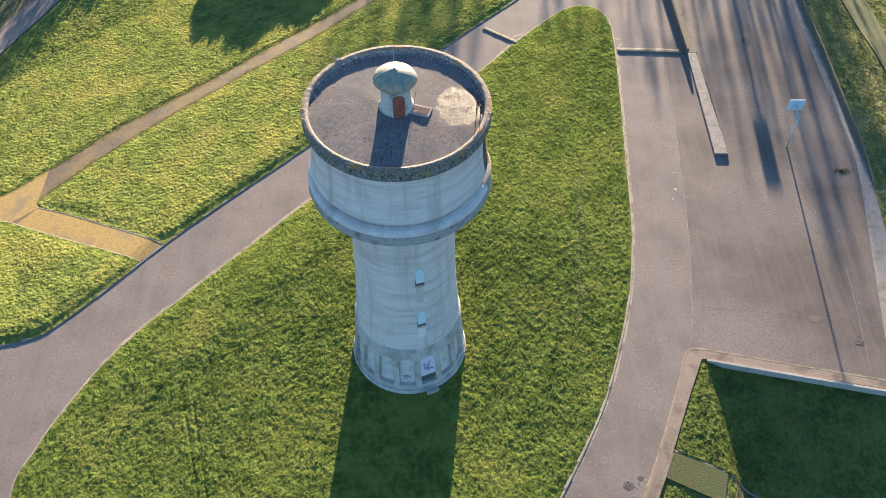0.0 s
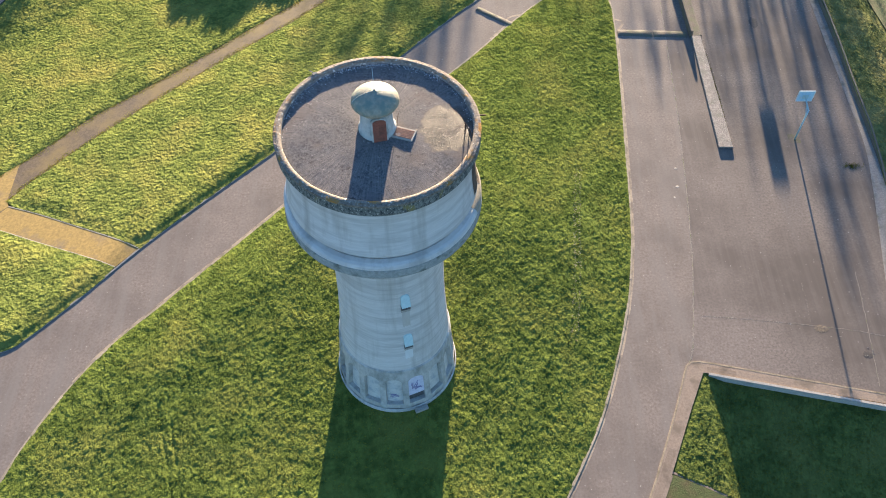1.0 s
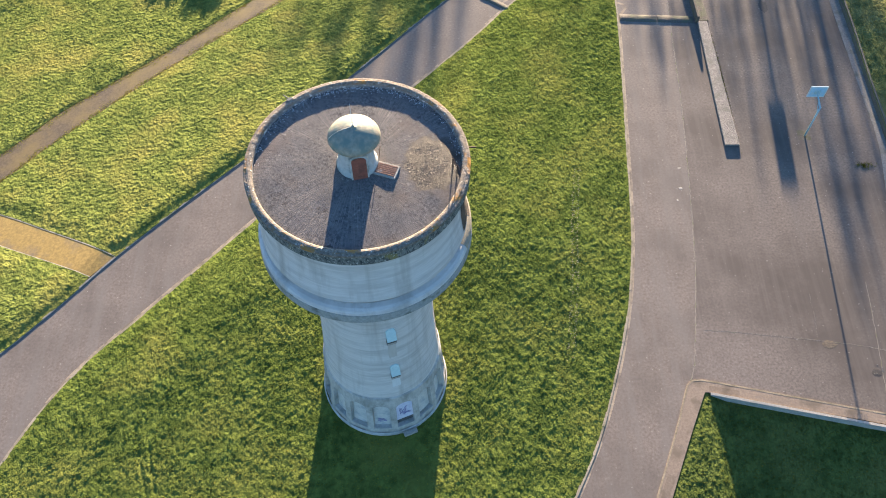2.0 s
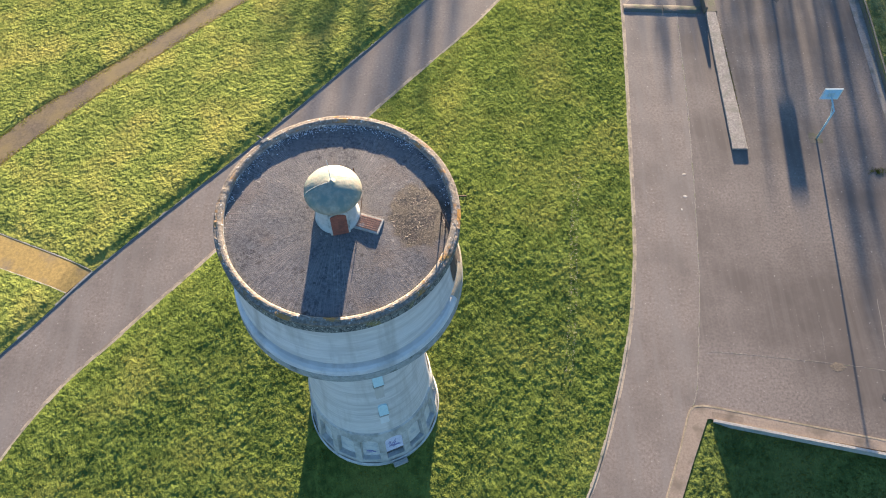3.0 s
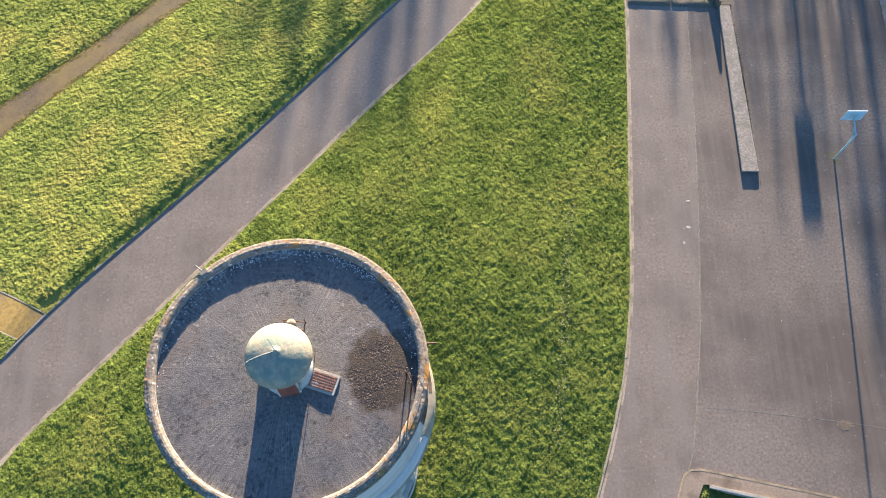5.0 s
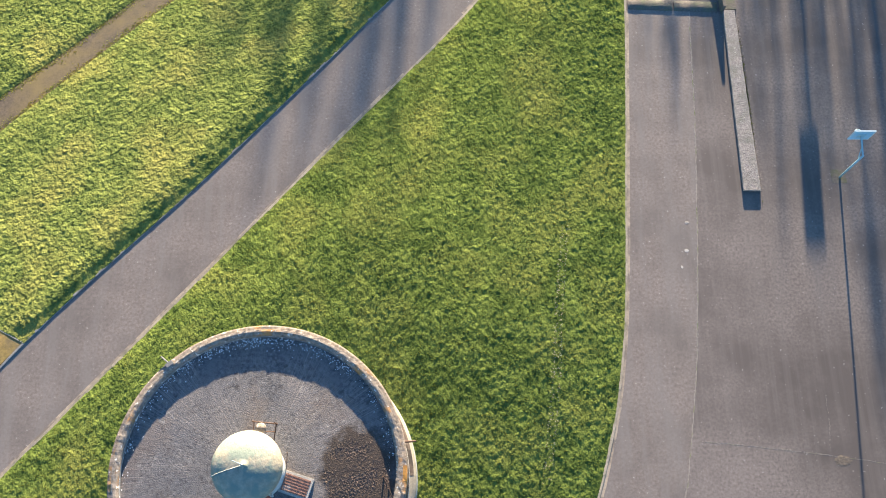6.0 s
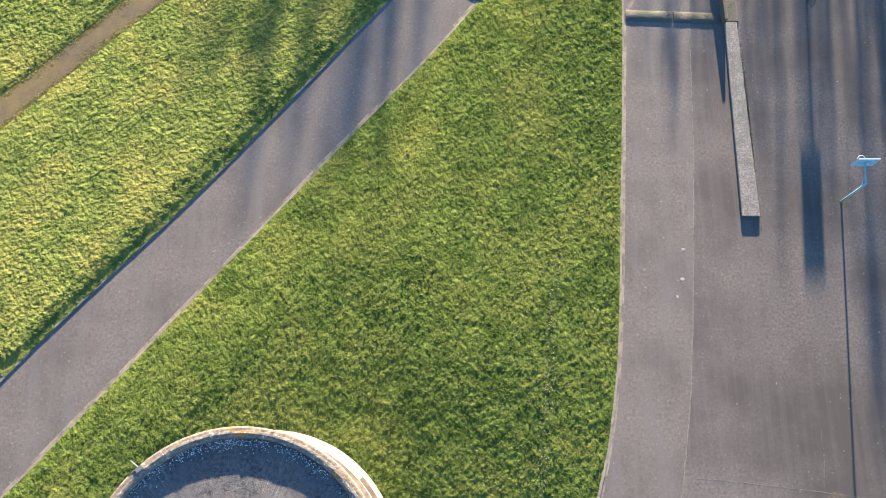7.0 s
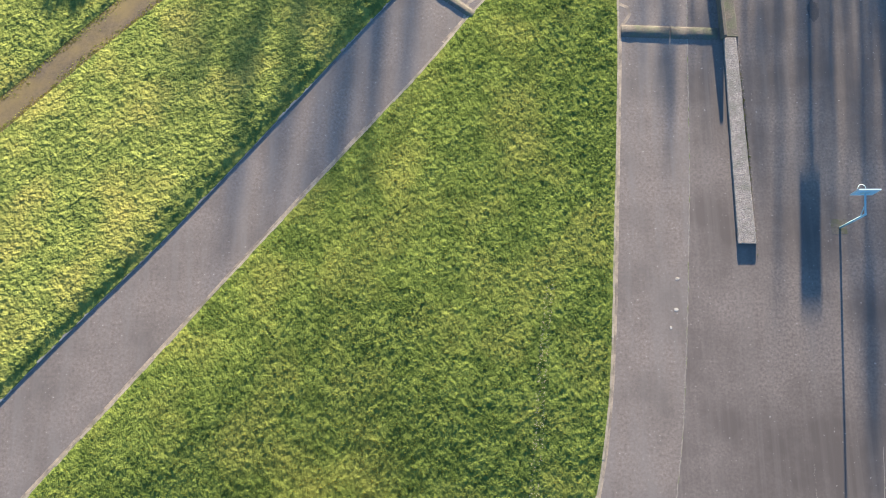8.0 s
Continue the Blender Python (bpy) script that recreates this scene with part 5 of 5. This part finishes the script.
def weeds(x, y, rx, ry, n, seed, label):
    r = np.random.RandomState(seed)
    px_, py_ = x + rx * r.normal(0, 0.5, n), y + ry * r.normal(0, 0.5, n)
    a, hgt = r.uniform(0, 6.28, n), r.uniform(0.02, 0.07, n)
    v = np.empty((n, 3, 3))
    v[:, 0] = np.stack([px_ - 0.04 * np.cos(a), py_ - 0.04 * np.sin(a), 0 * a], 1)
    v[:, 1] = np.stack([px_ + 0.04 * np.cos(a), py_ + 0.04 * np.sin(a), 0 * a], 1)
    v[:, 2] = np.stack([px_ + r.normal(0, 0.08, n), py_ + r.normal(0, 0.08, n), hgt], 1)
    tagged(new("weeds", mesh_from("weeds", v.reshape(-1, 3), np.arange(3 * n).reshape(n, 3), M["leaf"])), label, "weeds", kind="stuff")


weeds(32.75, 49.0, 0.7, 0.3, 150, 31, "tuft of weeds in the broken court edge")
weeds(23.72, 57.0, 0.08, 5.0, 260, 33, "thin weeds along the separator's foot")


def straw_trail(pts, n, seed, label):
    """Short dry stalks scattered along a trodden line over the green."""
    r = np.random.RandomState(seed)
    p = np.array(smooth_line(pts, 0.05))
    q = p[r.randint(0, len(p), n)] + r.normal(0, 0.06, (n, 2)) + np.where(r.rand(n, 1) < 0.5, 0.17, -0.17) * np.array([[1.0, 0.1]])
    z = green_base(q[:, 0], q[:, 1]) + r.uniform(0.08, 0.13, n)
    a, ln = r.uniform(0, 6.28, n), r.uniform(0.05, 0.13, n)
    v = np.empty((n, 3, 3))
    v[:, 0] = np.stack([q[:, 0] - 0.02 * np.sin(a), q[:, 1] + 0.02 * np.cos(a), z], 1)
    v[:, 1] = np.stack([q[:, 0] + 0.02 * np.sin(a), q[:, 1] - 0.02 * np.cos(a), z], 1)
    v[:, 2] = np.stack([q[:, 0] + ln * np.cos(a), q[:, 1] + ln * np.sin(a), z + 0.03], 1)
    tagged(new("straw", mesh_from("straw", v.reshape(-1, 3), np.arange(3 * n).reshape(n, 3), M["straw"])), label, "straw", kind="stuff")


def path_fringe(line, n, reach, seed, label):
    """Low grass creeping over the edge of the gravel path."""
    r = np.random.RandomState(seed)
    p = np.array(smooth_line(line, 0.05))
    k = r.randint(0, len(p) - 1, n)
    t = p[k + 1] - p[k]
    t /= np.linalg.norm(t, axis=1)[:, None] + 1e-9
    q = p[k] + np.stack([-t[:, 1], t[:, 0]], 1) * (reach * np.abs(r.normal(0, 0.5, n)) * (0.4 + 1.2 * lattice_noise(p[k][:, 0], p[k][:, 1], 1.2, seed)))[:, None]
    z = 0.02 + hill(q[:, 0], q[:, 1])
    a, sz = r.uniform(0, 6.28, n), r.uniform(0.03, 0.07, n)
    v = np.empty((n, 3, 3))
    for i in range(3):
        b = a + 2.1 * i
        v[:, i] = np.stack([q[:, 0] + sz * np.cos(b), q[:, 1] + sz * np.sin(b), z + (0.03 if i == 0 else 0.004)], 1)
    tagged(new("fringe", mesh_from("fringe", v.reshape(-1, 3), np.arange(3 * n).reshape(n, 3), M["grass"])), label, "grass", kind="stuff")


path_fringe([q for q in PATH_S if q[0] < -5], 2600, 0.45, 51, "ragged grass fringe along the gravel path's edge")
path_fringe([q for q in PATH_N if -40 < q[0] < -5], 2600, -0.45, 52, "ragged grass fringe along the gravel path's edge")
straw_trail([(11.2, 48.5), (10.65, 44), (10.3, 40), (9.9, 36.4), (9.4, 33)], 330, 41, "dry straw along a trodden line on the green")


# ---- trees north of the place, whose long shadows fall on it ----
def tree(x, y, top, spread, leaves, seed, label, base=0.35, size=0.09):
    r = random.Random(seed)
    t = empty("tree", label, "tree", "trees along the north side")
    foot = foot_of(x, y)
    height = (top - foot) / 1.05
    t.matrix_basis = pose(x, y, foot)
    bm = bmesh.new()
    rod(bm, (0, 0, 0), (0.1, 0, height * 0.55), 0.11, 0.07, 9)
    rod(bm, (0.1, 0, height * 0.55), (0, 0.1, height * 0.95), 0.07, 0.015, 7)
    tips = []
    for k in range(13):
        z = height * r.uniform(base, 0.9)
        a, ln = r.uniform(0, 6.283), spread * r.uniform(0.5, 1.0) * (1.15 - 0.6 * z / height)
        end = Vector((ln * math.cos(a), ln * math.sin(a), z + ln * r.uniform(0.3, 0.8)))
        rod(bm, (0, 0, z), end, 0.035, 0.01, 5)
        tips.append((Vector((0, 0, z)), end))
        for q in range(3):
            p = Vector((0, 0, z)).lerp(end, r.uniform(0.4, 0.95))
            e = p + Vector((r.uniform(-0.6, 0.6), r.uniform(-0.6, 0.6), r.uniform(0.1, 0.7)))
            rod(bm, p, e, 0.02, 0.006, 4)
            tips.append((p, e))
    part("trunk", bm, M["bark"], t)
    g = np.random.RandomState(seed)
    pick = g.randint(0, len(tips), leaves)
    A, B = np.array([q[0] for q in tips])[pick], np.array([q[1] for q in tips])[pick]
    c = A + (B - A) * g.uniform(0.35, 1.1, (leaves, 1)) + g.normal(0, 0.16, (leaves, 3))
    u, w = g.normal(0, 1, (leaves, 3)), g.normal(0, 1, (leaves, 3))
    u, w = size * u / np.linalg.norm(u, axis=1)[:, None], size * w / np.linalg.norm(w, axis=1)[:, None]
    v = np.stack([c - u, c + w, c + u], 1)
    crown = new("crown", mesh_from("crown", v.reshape(-1, 3), np.arange(3 * leaves).reshape(leaves, 3), M["leaf"]))
    crown.parent = t


def foot_of(x, y):
    h = float(hill(x, y))
    return -0.15 + h - (0.25 if h < -0.05 else 0) - 0.3 * max(0, min(x - 37.5, 18)) - (0.3 if x > 37 else 0)


def shrub(x, y, top, spread, leaves, seed, label):
    """A dense rounded evergreen: several stems and a thick uneven shell of leaves."""
    r = random.Random(seed)
    foot = foot_of(x, y)
    height = top - foot
    t = empty("shrub", label, "shrub", "shrubs beyond the lawn")
    t.matrix_basis = pose(x, y, foot)
    bm = bmesh.new()
    for k in range(7):
        a = r.uniform(0, 6.283)
        rod(bm, (0.2 * math.cos(a), 0.2 * math.sin(a), -0.2), (0.6 * spread * math.cos(a), 0.6 * spread * math.sin(a), height * r.uniform(0.6, 0.85)), 0.09, 0.02, 6)
    part("stems", bm, M["bark"], t)
    g = np.random.RandomState(seed)
    d = g.normal(0, 1, (leaves, 3))
    d /= np.linalg.norm(d, axis=1)[:, None]
    d[:, 2] = np.abs(d[:, 2]) ** 0.75
    lump = 1 + 0.035 * np.sin(5 * np.arctan2(d[:, 1], d[:, 0]) + 4 * d[:, 2]) + 0.02 * np.sin(11 * d[:, 0] + 7 * d[:, 2])
    c = d * (lump * g.uniform(0.3, 1.0, leaves) ** 0.3)[:, None] * np.array([spread, spread * 0.8, height * 0.95])
    u, w = g.normal(0, 1, (leaves, 3)), g.normal(0, 1, (leaves, 3))
    u, w = 0.2 * u / np.linalg.norm(u, axis=1)[:, None], 0.2 * w / np.linalg.norm(w, axis=1)[:, None]
    crown = new("crown", mesh_from("crown", np.stack([c - u, c + w, c + u], 1).reshape(-1, 3), np.arange(3 * leaves).reshape(leaves, 3), M["leaf"]))
    crown.parent = t


tr = random.Random(17)
for x, y, top, sp, n in ((-21.6, 88.5, -0.2, 4.4, 14000), (-17.8, 88.0, 0.62, 4.4, 15000), (-13.0, 88.5, 0.50, 4.2, 14000), (-8.6, 92.0, 0.2, 3.2, 9000),
                         (-36.6, 101.0, -1.2, 2.8, 2000), (-41.0, 100.0, 0.3, 3.6, 2400), (-47.5, 101.0, 1.4, 4.0, 2600)):
    shrub(x, y, top, sp, n, tr.randint(0, 9999), "dense dark rounded evergreen shrub beyond the lawn")
def slender(lane, tip, y, leaves, spread):
    """A slender tree whose shadow runs down one lane of the plan and ends at y = tip."""
    tree(lane + (y - tip) * 0.086, y, (y - tip) * 0.1228 + 1.5, spread, leaves, tr.randint(0, 9999), "tall slender half-bare tree beyond the road", 0.25, 0.085)


for k in range(34):                      # the row behind the west road
    lane = -14.3 + 17.4 * (k + tr.random()) / 34
    slender(lane, np.interp(lane, (-14.3, -9.7, -6.7, -2.7, 0.3, 3.3), (54, 42, 33, 36, 47, 56)) + tr.uniform(-2, 6), tr.uniform(170, 215), int(tr.uniform(2400, 3800) * (0.5 if lane < -10.2 else 1)), tr.uniform(0.8, 1.3))
for k in range(5):                       # the row behind the green's tip
    slender(8.4 + 6.4 * (k + tr.random()) / 5, tr.uniform(57, 65), tr.uniform(125, 160), tr.randint(1200, 1700), tr.uniform(0.8, 1.1))
for k in range(10):                      # thin ones behind the east road
    slender(16.4 + 6.6 * (k + tr.random()) / 10, tr.uniform(57, 64), tr.uniform(112, 135), tr.randint(150, 320), tr.uniform(0.5, 0.9))
for k in range(84):                      # the wood behind the court, thicker to the east
    u = (k + tr.random()) / 84
    lane = 23.0 + 13.5 * u ** 0.8
    slender(lane, np.interp(lane, (23, 26, 28, 30, 34, 37), (56, 51, 47, 40, 38, 45)) + tr.uniform(-6, 10), tr.uniform(112, 140), int(tr.uniform(110, 240) * (1 + 0.7 * u)), tr.uniform(0.3, 0.65))
for k in range(5):                       # behind the bank
    slender(37 + 5 * (k + tr.random()) / 5, tr.uniform(50, 60), tr.uniform(115, 135), tr.randint(500, 800), tr.uniform(0.7, 1.0))
